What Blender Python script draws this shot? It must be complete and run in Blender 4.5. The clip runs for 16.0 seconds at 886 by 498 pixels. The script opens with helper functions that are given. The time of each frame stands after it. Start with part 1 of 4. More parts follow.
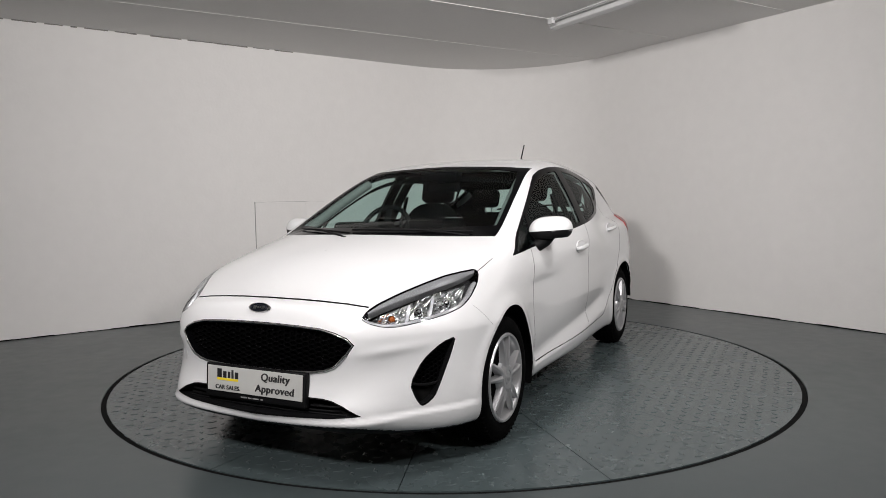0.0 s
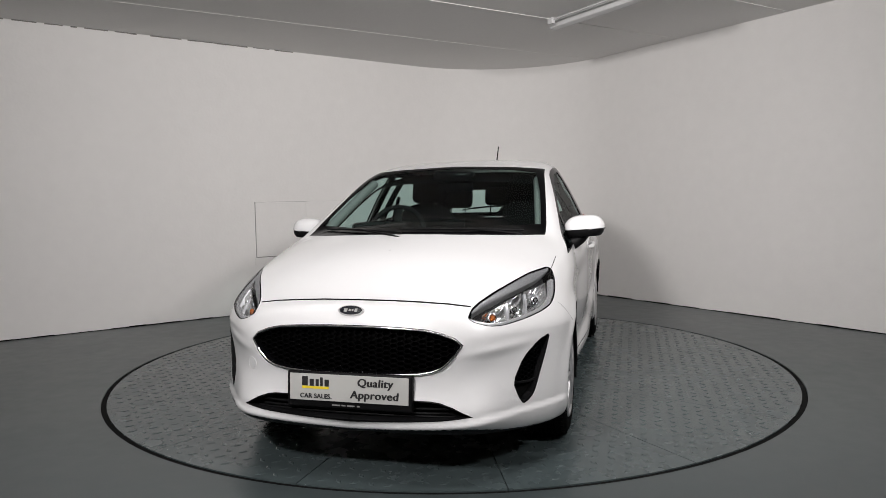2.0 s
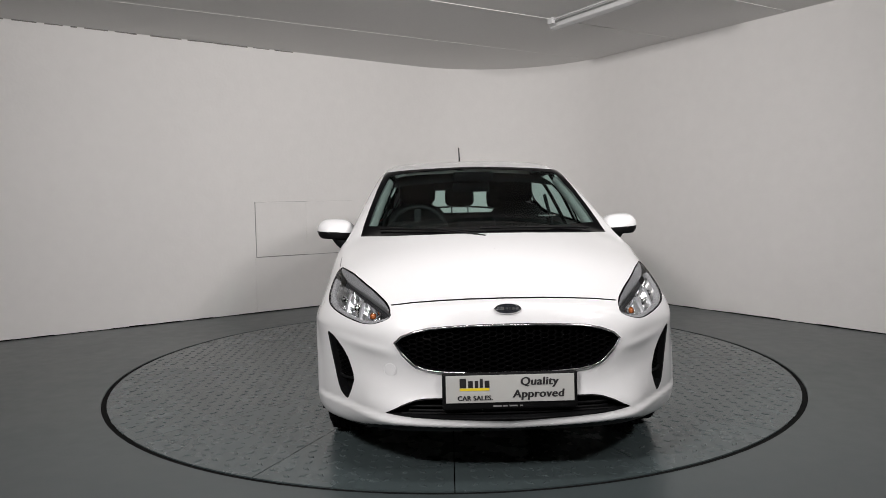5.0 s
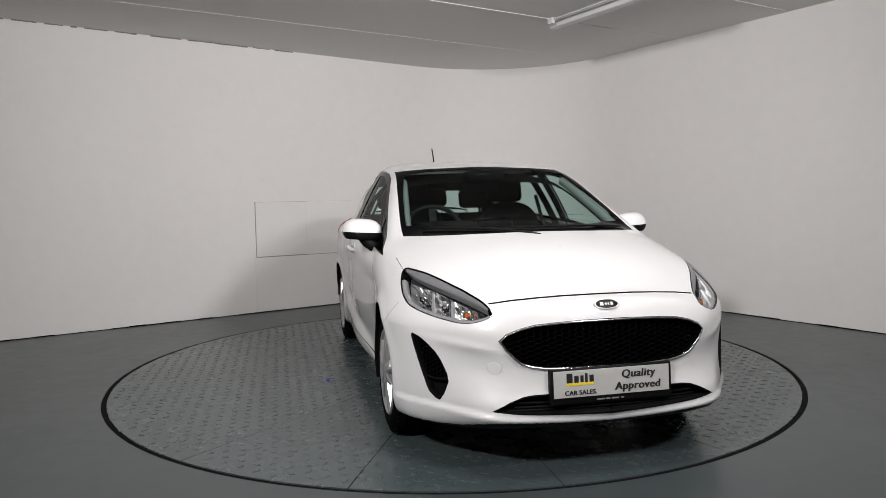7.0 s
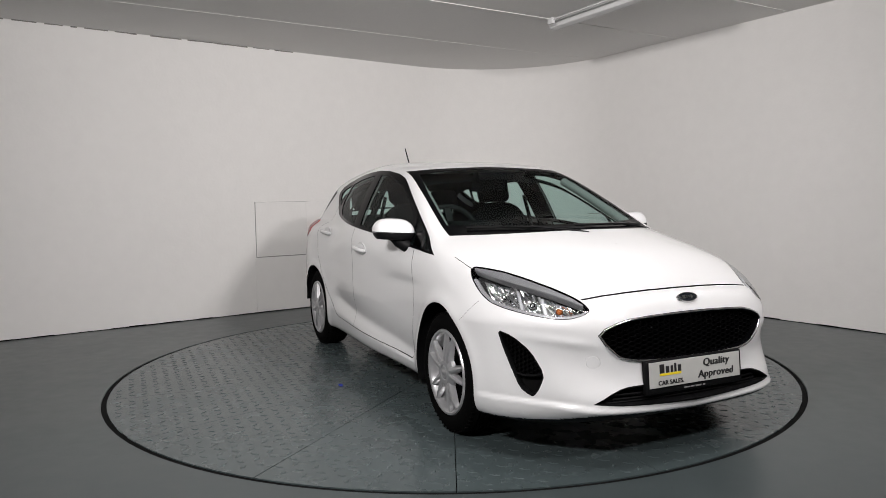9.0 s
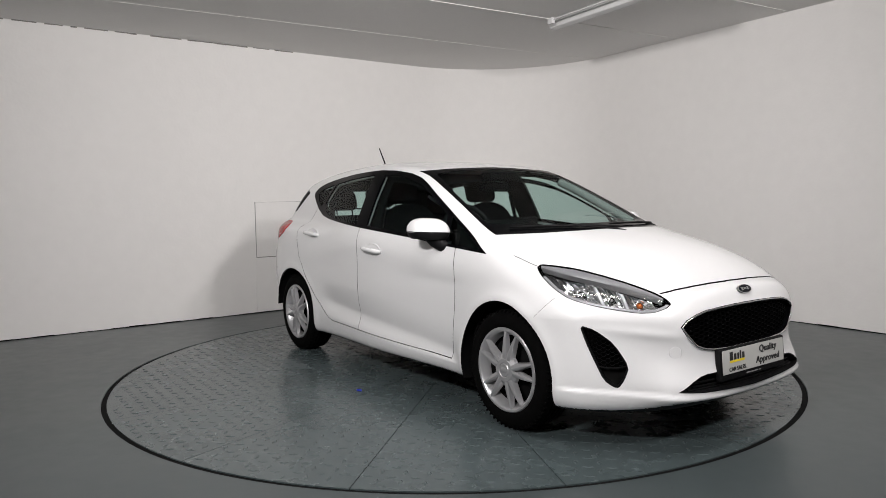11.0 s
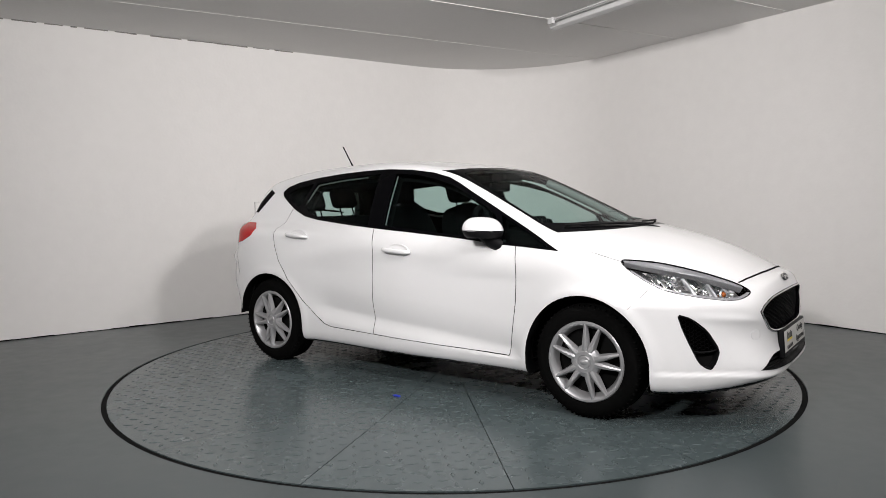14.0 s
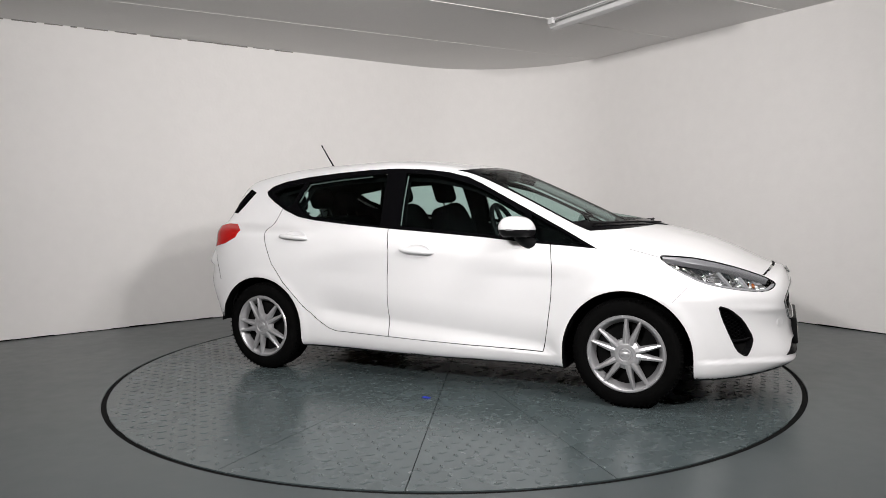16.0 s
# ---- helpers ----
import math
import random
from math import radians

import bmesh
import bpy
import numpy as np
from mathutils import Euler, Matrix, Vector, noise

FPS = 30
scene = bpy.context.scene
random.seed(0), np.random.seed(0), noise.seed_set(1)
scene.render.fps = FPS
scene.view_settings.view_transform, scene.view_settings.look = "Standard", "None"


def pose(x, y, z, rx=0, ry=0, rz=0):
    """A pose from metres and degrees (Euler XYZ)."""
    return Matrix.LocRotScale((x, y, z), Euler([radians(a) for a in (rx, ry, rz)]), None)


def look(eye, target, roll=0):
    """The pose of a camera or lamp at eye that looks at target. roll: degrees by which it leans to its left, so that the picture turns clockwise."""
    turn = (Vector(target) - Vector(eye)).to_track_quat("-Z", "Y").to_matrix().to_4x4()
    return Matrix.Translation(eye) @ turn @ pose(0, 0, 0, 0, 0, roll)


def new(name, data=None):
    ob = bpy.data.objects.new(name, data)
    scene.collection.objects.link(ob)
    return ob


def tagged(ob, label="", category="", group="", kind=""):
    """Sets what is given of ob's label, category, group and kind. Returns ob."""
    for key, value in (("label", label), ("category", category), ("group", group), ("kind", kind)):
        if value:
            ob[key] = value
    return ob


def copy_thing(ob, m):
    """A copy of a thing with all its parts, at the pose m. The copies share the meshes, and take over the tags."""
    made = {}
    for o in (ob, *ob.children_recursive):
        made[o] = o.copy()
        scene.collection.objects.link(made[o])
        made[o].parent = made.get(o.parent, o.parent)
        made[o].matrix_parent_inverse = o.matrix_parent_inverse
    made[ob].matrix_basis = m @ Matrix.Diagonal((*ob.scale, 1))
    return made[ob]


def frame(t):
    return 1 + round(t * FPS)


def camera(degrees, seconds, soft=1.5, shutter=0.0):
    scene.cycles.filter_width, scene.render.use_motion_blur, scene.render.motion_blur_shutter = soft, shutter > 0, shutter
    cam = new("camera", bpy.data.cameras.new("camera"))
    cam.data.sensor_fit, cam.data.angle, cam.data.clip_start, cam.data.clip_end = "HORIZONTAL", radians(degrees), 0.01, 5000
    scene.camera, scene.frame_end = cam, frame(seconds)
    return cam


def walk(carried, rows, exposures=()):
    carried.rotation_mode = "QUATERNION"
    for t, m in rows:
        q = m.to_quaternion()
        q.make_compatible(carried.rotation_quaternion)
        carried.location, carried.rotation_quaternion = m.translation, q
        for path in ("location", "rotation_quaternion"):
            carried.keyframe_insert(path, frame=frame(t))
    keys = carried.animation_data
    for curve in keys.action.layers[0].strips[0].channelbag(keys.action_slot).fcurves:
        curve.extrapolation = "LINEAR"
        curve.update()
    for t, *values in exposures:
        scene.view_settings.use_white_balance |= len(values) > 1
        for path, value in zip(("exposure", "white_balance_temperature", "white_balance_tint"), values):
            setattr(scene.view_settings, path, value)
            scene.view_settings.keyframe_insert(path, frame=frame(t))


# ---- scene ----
TURN = [(t, -115.99 + 5.672 * t) for t in (0.0, 2.0, 4.0, 6.0, 8.0, 10.0, 12.0, 14.0, 16.0)]
EYE, AIM = (0.0, -4.9, 1.144), (-0.05, 0.088, 0.802)

cam = camera(65.0, 16.0, 0.5)
walk(cam, [(0.0, look(EYE, AIM, -1.04)), (16.0, look(EYE, AIM, -1.04))],
     exposures=[(0.0, -0.07), (2.0, -0.14), (3.5, -0.16), (7.0, -0.10), (9.0, 0.0), (12.5, 0.12), (16.0, 0.24)])

# ---- light ----
world = bpy.data.worlds.new("world")
world.use_nodes = True
world.node_tree.nodes["Background"].inputs[0].default_value = (0.5, 0.5, 0.52, 1)
world.node_tree.nodes["Background"].inputs[1].default_value = 0.01
scene.world = world


def area_lamp(name, eye, target, sx, sy, watts, spread=125, colour=(1.0, 0.965, 0.955)):
    d = bpy.data.lights.new(name, "AREA")
    d.shape, d.size, d.size_y, d.energy, d.color = "RECTANGLE", sx, sy, watts, colour
    d.spread = radians(spread)
    ob = new(name, d)
    ob.matrix_world = look(eye, target)
    return ob


area_lamp("panel_lamp", (0.1, -2.75, 2.70), (0.1, -2.45, 0.0), 1.4, 0.25, 18, 170)
area_lamp("panel_lamp", (1.5, -2.0, 2.66), (-1.5, 1.5, 0.7), 0.35, 0.2, 22, 150)
area_lamp("flood_lamp", (2.20, -4.0, 2.6), (0.2, 2.5, 1.55), 0.40, 0.3, 44, 115)
# fill flood out of view on the left, added to brighten the walls
area_lamp("flood_lamp", (-1.5, -4.6, 2.6), (0.4, 3.0, 1.65), 0.5, 0.3, 76, 115)


# ---- materials ----
def material(name, colour, rough=0.5, metal=0.0, var=0.06, scale=4.0, bump=0.0, bump_scale=60.0, coat=0.0, rough_var=0.0, fine=40.0, spec=0.5, specks=0.0):
    m = bpy.data.materials.new(name)
    m.use_nodes = True
    n, l = m.node_tree.nodes, m.node_tree.links
    b = n["Principled BSDF"]
    b.inputs["Metallic"].default_value = metal
    b.inputs["Coat Weight"].default_value = coat
    b.inputs["Coat Roughness"].default_value = 0.05
    b.inputs["Specular IOR Level"].default_value = spec
    tc = n.new("ShaderNodeTexCoord")
    big, small = n.new("ShaderNodeTexNoise"), n.new("ShaderNodeTexNoise")
    for tex, sc in ((big, scale), (small, fine)):
        tex.inputs["Scale"].default_value = sc
        tex.inputs["Detail"].default_value = 5
        l.new(tc.outputs["Object"], tex.inputs["Vector"])
    mix = n.new("ShaderNodeMath")
    mix.operation = "ADD"
    l.new(big.outputs["Fac"], mix.inputs[0])
    l.new(small.outputs["Fac"], mix.inputs[1])
    half = n.new("ShaderNodeMapRange")
    half.inputs["From Min"].default_value, half.inputs["From Max"].default_value = 0.5, 1.5
    l.new(mix.outputs[0], half.inputs["Value"])
    ramp = n.new("ShaderNodeMix")
    ramp.data_type = "RGBA"
    ramp.inputs[6].default_value = (*[c * (1 - var) for c in colour], 1)
    ramp.inputs[7].default_value = (*[min(1, c * (1 + var)) for c in colour], 1)
    l.new(half.outputs[0], ramp.inputs[0])
    last = ramp.outputs[2]
    if specks:
        # scuffs and spilt drops: small dark flecks in uneven drifts
        st, sr, sm = n.new("ShaderNodeTexNoise"), n.new("ShaderNodeMapRange"), n.new("ShaderNodeMix")
        st.inputs["Scale"].default_value, st.inputs["Detail"].default_value, st.inputs["Roughness"].default_value = 26.0, 6.0, 0.62
        l.new(tc.outputs["Object"], st.inputs["Vector"])
        sr.inputs["From Min"].default_value, sr.inputs["From Max"].default_value = 0.66, 0.74
        sr.inputs["To Max"].default_value = specks
        l.new(st.outputs["Fac"], sr.inputs["Value"])
        sm.data_type = "RGBA"
        sm.inputs[7].default_value = (*[c * 0.25 for c in colour], 1)
        l.new(sr.outputs[0], sm.inputs[0])
        l.new(last, sm.inputs[6])
        last = sm.outputs[2]
    l.new(last, b.inputs["Base Color"])
    rr = n.new("ShaderNodeMapRange")
    rr.inputs["To Min"].default_value, rr.inputs["To Max"].default_value = max(0.0, rough - rough_var), min(1.0, rough + rough_var)
    l.new(half.outputs[0], rr.inputs["Value"])
    l.new(rr.outputs[0], b.inputs["Roughness"])
    if bump:
        bt = n.new("ShaderNodeTexNoise")
        bt.inputs["Scale"].default_value = bump_scale
        bt.inputs["Detail"].default_value = 4
        l.new(tc.outputs["Object"], bt.inputs["Vector"])
        bp = n.new("ShaderNodeBump")
        bp.inputs["Strength"].default_value = bump
        bp.inputs["Distance"].default_value = 0.004
        l.new(bt.outputs["Fac"], bp.inputs["Height"])
        l.new(bp.outputs[0], b.inputs["Normal"])
    return m


def glass_material(name, tint, rough=0.0, gloss=0.028):
    m = bpy.data.materials.new(name)
    m.use_nodes = True
    n, l = m.node_tree.nodes, m.node_tree.links
    n.remove(n["Principled BSDF"])
    t, g, f, x, pw, ma = (n.new("ShaderNode" + k) for k in ("BsdfTransparent", "BsdfGlossy", "LayerWeight", "MixShader", "Math", "Math"))
    t.inputs[0].default_value = (*tint, 1)
    g.inputs["Roughness"].default_value = rough
    f.inputs["Blend"].default_value = 0.5
    pw.operation, ma.operation = "POWER", "MULTIPLY_ADD"
    pw.inputs[1].default_value = 4.5
    ma.inputs[1].default_value, ma.inputs[2].default_value = 0.27, gloss
    l.new(f.outputs["Facing"], pw.inputs[0])
    l.new(pw.outputs[0], ma.inputs[0])
    l.new(ma.outputs[0], x.inputs[0])
    l.new(t.outputs[0], x.inputs[1])
    l.new(g.outputs[0], x.inputs[2])
    l.new(x.outputs[0], n["Material Output"].inputs[0])
    return m


WALL = material("wall_paint", (0.80, 0.785, 0.77), 0.75, var=0.03, scale=0.8, bump=0.25, bump_scale=35, rough_var=0.05, fine=9)
CEIL = material("ceiling_paint", (0.76, 0.75, 0.735), 0.8, var=0.03, scale=0.7, bump=0.15, bump_scale=30)
FLOOR = material("floor_paint", (0.054, 0.067, 0.069), 0.34, var=0.14, scale=1.2, bump=0.06, bump_scale=14, rough_var=0.07, fine=9, specks=0.5)
PLATE = material("turntable_paint", (0.062, 0.080, 0.083), 0.27, var=0.10, scale=1.1, bump=0.025, bump_scale=9, rough_var=0.05, fine=7, specks=0.25)
JOINT = material("wall_joint", (0.20, 0.195, 0.19), 0.8, var=0.3, scale=9)
DARK = material("dark_gap", (0.004, 0.004, 0.004), 0.9, spec=0.1)
PAINT = material("white_car_paint", (0.66, 0.66, 0.667), 0.35, var=0.008, scale=3, coat=1.0)
TRIM = material("gloss_black_trim", (0.002, 0.002, 0.0024), 0.14, var=0.05, spec=0.025)
PLASTIC = material("black_plastic", (0.0045, 0.0045, 0.005), 0.5, var=0.15, bump=0.15, bump_scale=300, spec=0.12)
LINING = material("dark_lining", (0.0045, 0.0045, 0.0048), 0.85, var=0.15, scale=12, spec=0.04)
CHROME = material("chrome", (0.75, 0.75, 0.76), 0.08, 1.0, var=0.01)
SILVER = material("silver_wheel_paint", (0.40, 0.40, 0.41), 0.32, 0.55, var=0.03, scale=6, coat=0.4)
RUBBER = material("tyre_rubber", (0.0026, 0.0026, 0.0026), 0.85, var=0.2, scale=20, bump=0.2, bump_scale=120, spec=0.03)
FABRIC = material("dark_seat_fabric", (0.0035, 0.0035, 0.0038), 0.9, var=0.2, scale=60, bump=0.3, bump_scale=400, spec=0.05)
GREY = material("grey_fabric", (0.19, 0.19, 0.187), 0.9, var=0.06, scale=30)
GLASS = glass_material("tinted_glass", (0.66, 0.79, 0.765), gloss=0.009)
WSGLASS = glass_material("windscreen_glass", (0.69, 0.81, 0.78), gloss=0.009)
CLEAR = glass_material("clear_lens", (0.93, 0.94, 0.95))
ROOMPLASTIC = material("white_lamp_plastic", (0.60, 0.60, 0.60), 0.4, var=0.02)
MIRROR = material("reflector", (0.82, 0.82, 0.83), 0.07, 1.0, var=0.02)
RED = material("red_lens", (0.36, 0.006, 0.005), 0.2, var=0.12, scale=20, coat=0.1, spec=0.2)
AMBER = material("amber_bulb", (0.34, 0.09, 0.018), 0.25, var=0.05)
PLATEWHITE = material("plate_white", (0.44, 0.44, 0.425), 0.4, var=0.02)
YELLOW = material("yellow_print", (0.72, 0.55, 0.02), 0.5, var=0.02)
INK = material("black_print", (0.012, 0.012, 0.013), 0.5, var=0.02)
MESHBLACK = material("matt_black_mesh", (0.002, 0.002, 0.0022), 0.45, var=0.1, spec=0.03)
BLUE = material("blue_tape", (0.01, 0.03, 0.42), 0.5, var=0.1)
NAVY = material("navy_enamel", (0.005, 0.006, 0.009), 0.3, var=0.05, coat=0.1, spec=0.2)


# ---- mesh helpers ----
def link(name, bm, mat, parent=None, label="", smooth=None):
    me = bpy.data.meshes.new(name)
    bm.to_mesh(me)
    bm.free()
    me.materials.append(mat)
    if smooth is not None:
        me.shade_smooth()
        if smooth < 180:
            me.set_sharp_from_angle(angle=radians(smooth))
    ob = new(name, me)
    if parent:
        ob.parent = parent
    if label:
        tagged(ob, label)
    return ob


def part(name, bm, mat, parent, label="", smooth=40):
    return link(name, bm, mat, parent, label, smooth)


def box(bm, cx, cy, cz, sx, sy, sz, m=None, bevel=0.0, seg=2):
    t = Matrix.Translation((cx, cy, cz)) @ Matrix.Diagonal((sx, sy, sz, 1))
    vs = bmesh.ops.create_cube(bm, size=1, matrix=(m or Matrix()) @ t)["verts"]
    if bevel:
        es = {e for v in vs for e in v.link_edges}
        bmesh.ops.bevel(bm, geom=list(es), offset=bevel, segments=seg, affect="EDGES", profile=0.5)
    return bm


def lathe(bm, profile, n=48, m=None, close=False):
    """Turns (radius, height) pairs about the z axis of m."""
    m = m or Matrix()
    rings = [[bm.verts.new(m @ Vector((r * math.cos(2 * math.pi * k / n), r * math.sin(2 * math.pi * k / n), h))) for k in range(n)] for r, h in profile]
    pairs = list(zip(rings, rings[1:])) + ([(rings[-1], rings[0])] if close else [])
    for a, b in pairs:
        for k in range(n):
            bm.faces.new((a[k], a[(k + 1) % n], b[(k + 1) % n], b[k]))
    return bm


def tube(bm, pts, r, n=8, cap=True):
    pts = [Vector(p) for p in pts]
    rings = []
    for i, p in enumerate(pts):
        d = (pts[min(i + 1, len(pts) - 1)] - pts[max(i - 1, 0)]).normalized()
        a = d.orthogonal().normalized() if i == 0 else (rings[-1][1] - d * rings[-1][1].dot(d)).normalized()
        c = d.cross(a)
        rr = r[i] if isinstance(r, (list, tuple)) else r
        rings.append(([bm.verts.new(p + rr * (a * math.cos(2 * math.pi * k / n) + c * math.sin(2 * math.pi * k / n))) for k in range(n)], a))
    for (a, _), (b, _) in zip(rings, rings[1:]):
        for k in range(n):
            bm.faces.new((a[k], a[(k + 1) % n], b[(k + 1) % n], b[k]))
    if cap:
        bm.faces.new(rings[0][0][::-1])
        bm.faces.new(rings[-1][0])
    return bm


def prism(bm, poly, z0, z1, m=None):
    m = m or Matrix()
    a = [bm.verts.new(m @ Vector((x, y, z0))) for x, y in poly]
    b = [bm.verts.new(m @ Vector((x, y, z1))) for x, y in poly]
    bm.faces.new(a[::-1])
    bm.faces.new(b)
    for i in range(len(poly)):
        j = (i + 1) % len(poly)
        bm.faces.new((a[i], a[j], b[j], b[i]))
    return bm


# ---- the room ----
LM, LC, RM, RC, HIGH = 0.726, 3.863, -1.466, 5.897, 2.77


def room_line():
    """Plan of the back wall: straight, a round corner, straight."""
    cx = (RC - LC) / (LM - RM)
    corner = Vector((cx, LM * cx + LC))
    a, b = Vector((-1, -LM)).normalized(), Vector((1, RM)).normalized()
    reach = 1.62
    p, q = corner + a * reach, corner + b * reach
    radius = reach * math.tan(a.angle(b) / 2)
    centre = corner + (a + b).normalized() * math.hypot(reach, radius)
    a0, a1 = math.atan2(*(p - centre).yx), math.atan2(*(q - centre).yx)
    arc = [centre + radius * Vector((math.cos(a0 + (a1 - a0) * k / 28), math.sin(a0 + (a1 - a0) * k / 28))) for k in range(29)]
    return [Vector((-5.5, LM * -5.5 + LC))] + arc + [Vector((4.8, RM * 4.8 + RC))]


def wall_strip(name, line, label, thick=0.15, out=1):
    bm = bmesh.new()
    n = len(line)
    off = []
    for i, p in enumerate(line):
        d = (line[min(i + 1, n - 1)] - line[max(i - 1, 0)]).normalized()
        off.append(p + out * thick * Vector((-d.y, d.x)))
    rows = [[bm.verts.new((p.x, p.y, z)) for p in ln] for ln, z in ((line, -0.05), (line, HIGH), (off, HIGH), (off, -0.05))]
    for a, b in zip(rows, rows[1:] + rows[:1]):
        for i in range(n - 1):
            bm.faces.new((a[i], a[i + 1], b[i + 1], b[i]))
    for i in (0, n - 1):
        bm.faces.new([r[i] for r in rows])
    bmesh.ops.recalc_face_normals(bm, faces=bm.faces)
    return tagged(link(name, bm, WALL, None, "", 30), label, "wall", "", "structure")


LINE = room_line()
wall_north = wall_strip("wall_north", LINE, "smooth white painted wall with a rounded corner")
wall_strip("wall_west", [Vector((-5.5, -7.5)), LINE[0]], "plain white painted side wall")
wall_strip("wall_east", [LINE[-1], Vector((4.8, -7.5))], "plain white painted side wall")
wall_strip("wall_south", [Vector((4.95, -7.5)), Vector((-5.65, -7.5))], "plain white painted end wall")


def wall_panels():
    """Access boards on the flat part of the back wall: one stands proud with open joints, the rest lie nearly flush."""
    d = Vector((1, LM, 0)).normalized()
    nrm = Vector((d.y, -d.x, 0))
    base = Vector((-2.04, LM * -2.04 + LC, 0))
    w = 0.575
    m = Matrix.Translation(base) @ Matrix((d, nrm, (0, 0, 1))).transposed().to_4x4()
    for x0, x1, z0, z1, proud in ((0.006, w - 0.003, 0.594, 1.168, 0.016), (w + 0.001, 2 * w, 0.5905, 1.170, 0.009), (-0.012, 2 * w, 0.010, 0.586, 0.009)):
        bm = box(bmesh.new(), (x0 + x1) / 2, proud / 2 - 0.002, (z0 + z1) / 2, x1 - x0, proud, z1 - z0, m, 0.0015, 1)
        part("panel", bm, WALL, wall_north, "", None)
    bm = box(bmesh.new(), w, 0.0, 0.588, 2 * w - 0.002, 0.005, 1.166, m)
    part("panel_frame", bm, JOINT, wall_north, "grey open joint behind the boards", None)


def wall_foot():
    """An uneven dark joint where the wall meets the floor."""
    bm = bmesh.new()
    rng = random.Random(9)
    dark_line = [LINE[0] + (LINE[1] - LINE[0]) * k / 40 for k in range(40)] + LINE[1:-1] + [LINE[-2] + (LINE[-1] - LINE[-2]) * k / 30 for k in range(30)]
    for p, q in zip(dark_line, dark_line[1:]):
        d = q - p
        mid = (p + q) / 2
        m = Matrix.Translation((mid.x, mid.y, 0)) @ Matrix.Rotation(math.atan2(d.y, d.x), 4, "Z")
        h = rng.uniform(0.004, 0.012)
        box(bm, 0, -0.002, h / 2, d.length + 0.004, 0.008, h, m)
    tagged(link("baseboard", bm, DARK), "dark uneven joint along the foot of the wall", "trim", "", "structure")


wall_foot()
wall_panels()

bm = bmesh.new()
outline = [(p.x * 1.0, p.y * 1.0) for p in LINE] + [(4.8, -7.5), (-5.5, -7.5)]
prism(bm, outline, HIGH, HIGH + 0.12)
sd = Vector((1, 0.62, 0)).normalized()
for c, x0, x1, w, h in ((2.33, -4.0, 1.62, 0.006, 0.0025), (0.935, -3.8, 2.37, 0.022, 0.005), (-0.45, -3.0, 2.99, 0.022, 0.005), (-1.84, -3.0, 3.5, 0.022, 0.005), (-3.2, -3.0, 4.2, 0.022, 0.005)):
    a, b = Vector((x0, 0.62 * x0 + c, 0)), Vector((x1, 0.62 * x1 + c, 0))
    mid = (a + b) / 2
    m = Matrix.Translation((mid.x, mid.y, HIGH - h / 2 + 0.0005)) @ Matrix.Rotation(math.atan2(sd.y, sd.x), 4, "Z")
    box(bm, 0, 0, 0, (b - a).length, w, h, m)
bmesh.ops.recalc_face_normals(bm, faces=bm.faces)
tagged(link("ceiling", bm, CEIL), "grey-white boarded ceiling with thin joint strips", "ceiling", "", "structure")


bm = bmesh.new()
rng = random.Random(4)
da, na = Vector((1, LM, 0)).normalized(), Vector((LM, -1, 0)).normalized()
at = -4.4
while at < -1.7:
    ln = rng.uniform(0.05, 0.22)
    p = Vector((at, LM * at + LC, HIGH - 0.004)) + na * 0.004
    m = Matrix.Translation(p) @ Matrix.Rotation(math.atan2(da.y, da.x) + rng.uniform(-0.01, 0.01), 4, "Z")
    box(bm, ln / 2, 0, 0, ln, 0.008, rng.uniform(0.006, 0.014), m)
    at += (ln + rng.choice((0.0, 0.0, 0.06, 0.12))) * da.x
tagged(link("trim", bm, material("cracked_caulk", (0.22, 0.21, 0.20), 0.8, var=0.5, scale=9), None), "cracked grey caulk along the ceiling edge", "trim", "", "structure")


def ceiling_light():
    root = tagged(new("ceiling_light"), "unlit grey fluorescent batten on the ceiling", "lamp")
    d = Vector((0.53, -0.85, 0)).normalized()
    m = Matrix((d, Vector((-d.y, d.x, 0)), (0, 0, 1))).transposed().to_4x4()
    m.translation = (0.99, 1.62, HIGH)
    bm = box(bmesh.new(), 0.75, 0, -0.018, 1.50, 0.07, 0.034, m, 0.004)
    part("housing", bm, ROOMPLASTIC, root)
    bm = bmesh.new()
    prof = [(-0.050, -0.034), (-0.048, -0.066), (-0.026, -0.078), (0.026, -0.078), (0.048, -0.066), (0.050, -0.034)]
    prism(bm, [(y, z) for y, z in prof], 0.0, 1.50, m @ Matrix(((0, 0, 1, 0), (1, 0, 0, 0), (0, 1, 0, 0), (0, 0, 0, 1))))
    bmesh.ops.recalc_face_normals(bm, faces=bm.faces)
    part("diffuser", bm, material("frosted_diffuser", (0.60, 0.60, 0.60), 0.35, var=0.04, scale=10), root)
    bm = box(bmesh.new(), 0.10, -0.115, -0.03, 0.07, 0.035, 0.055, m, 0.005)
    part("bracket", bm, ROOMPLASTIC, root, "white plastic bracket")
    bm = tube(bmesh.new(), [m @ Vector((0.10 + 0.1 * k, -0.115, -0.02)) for k in range(14)], 0.008, 6)
    part("conduit", bm, ROOMPLASTIC, root, "thin white cable conduit")


ceiling_light()

# ---- floor and turntable ----
RAD = 2.245


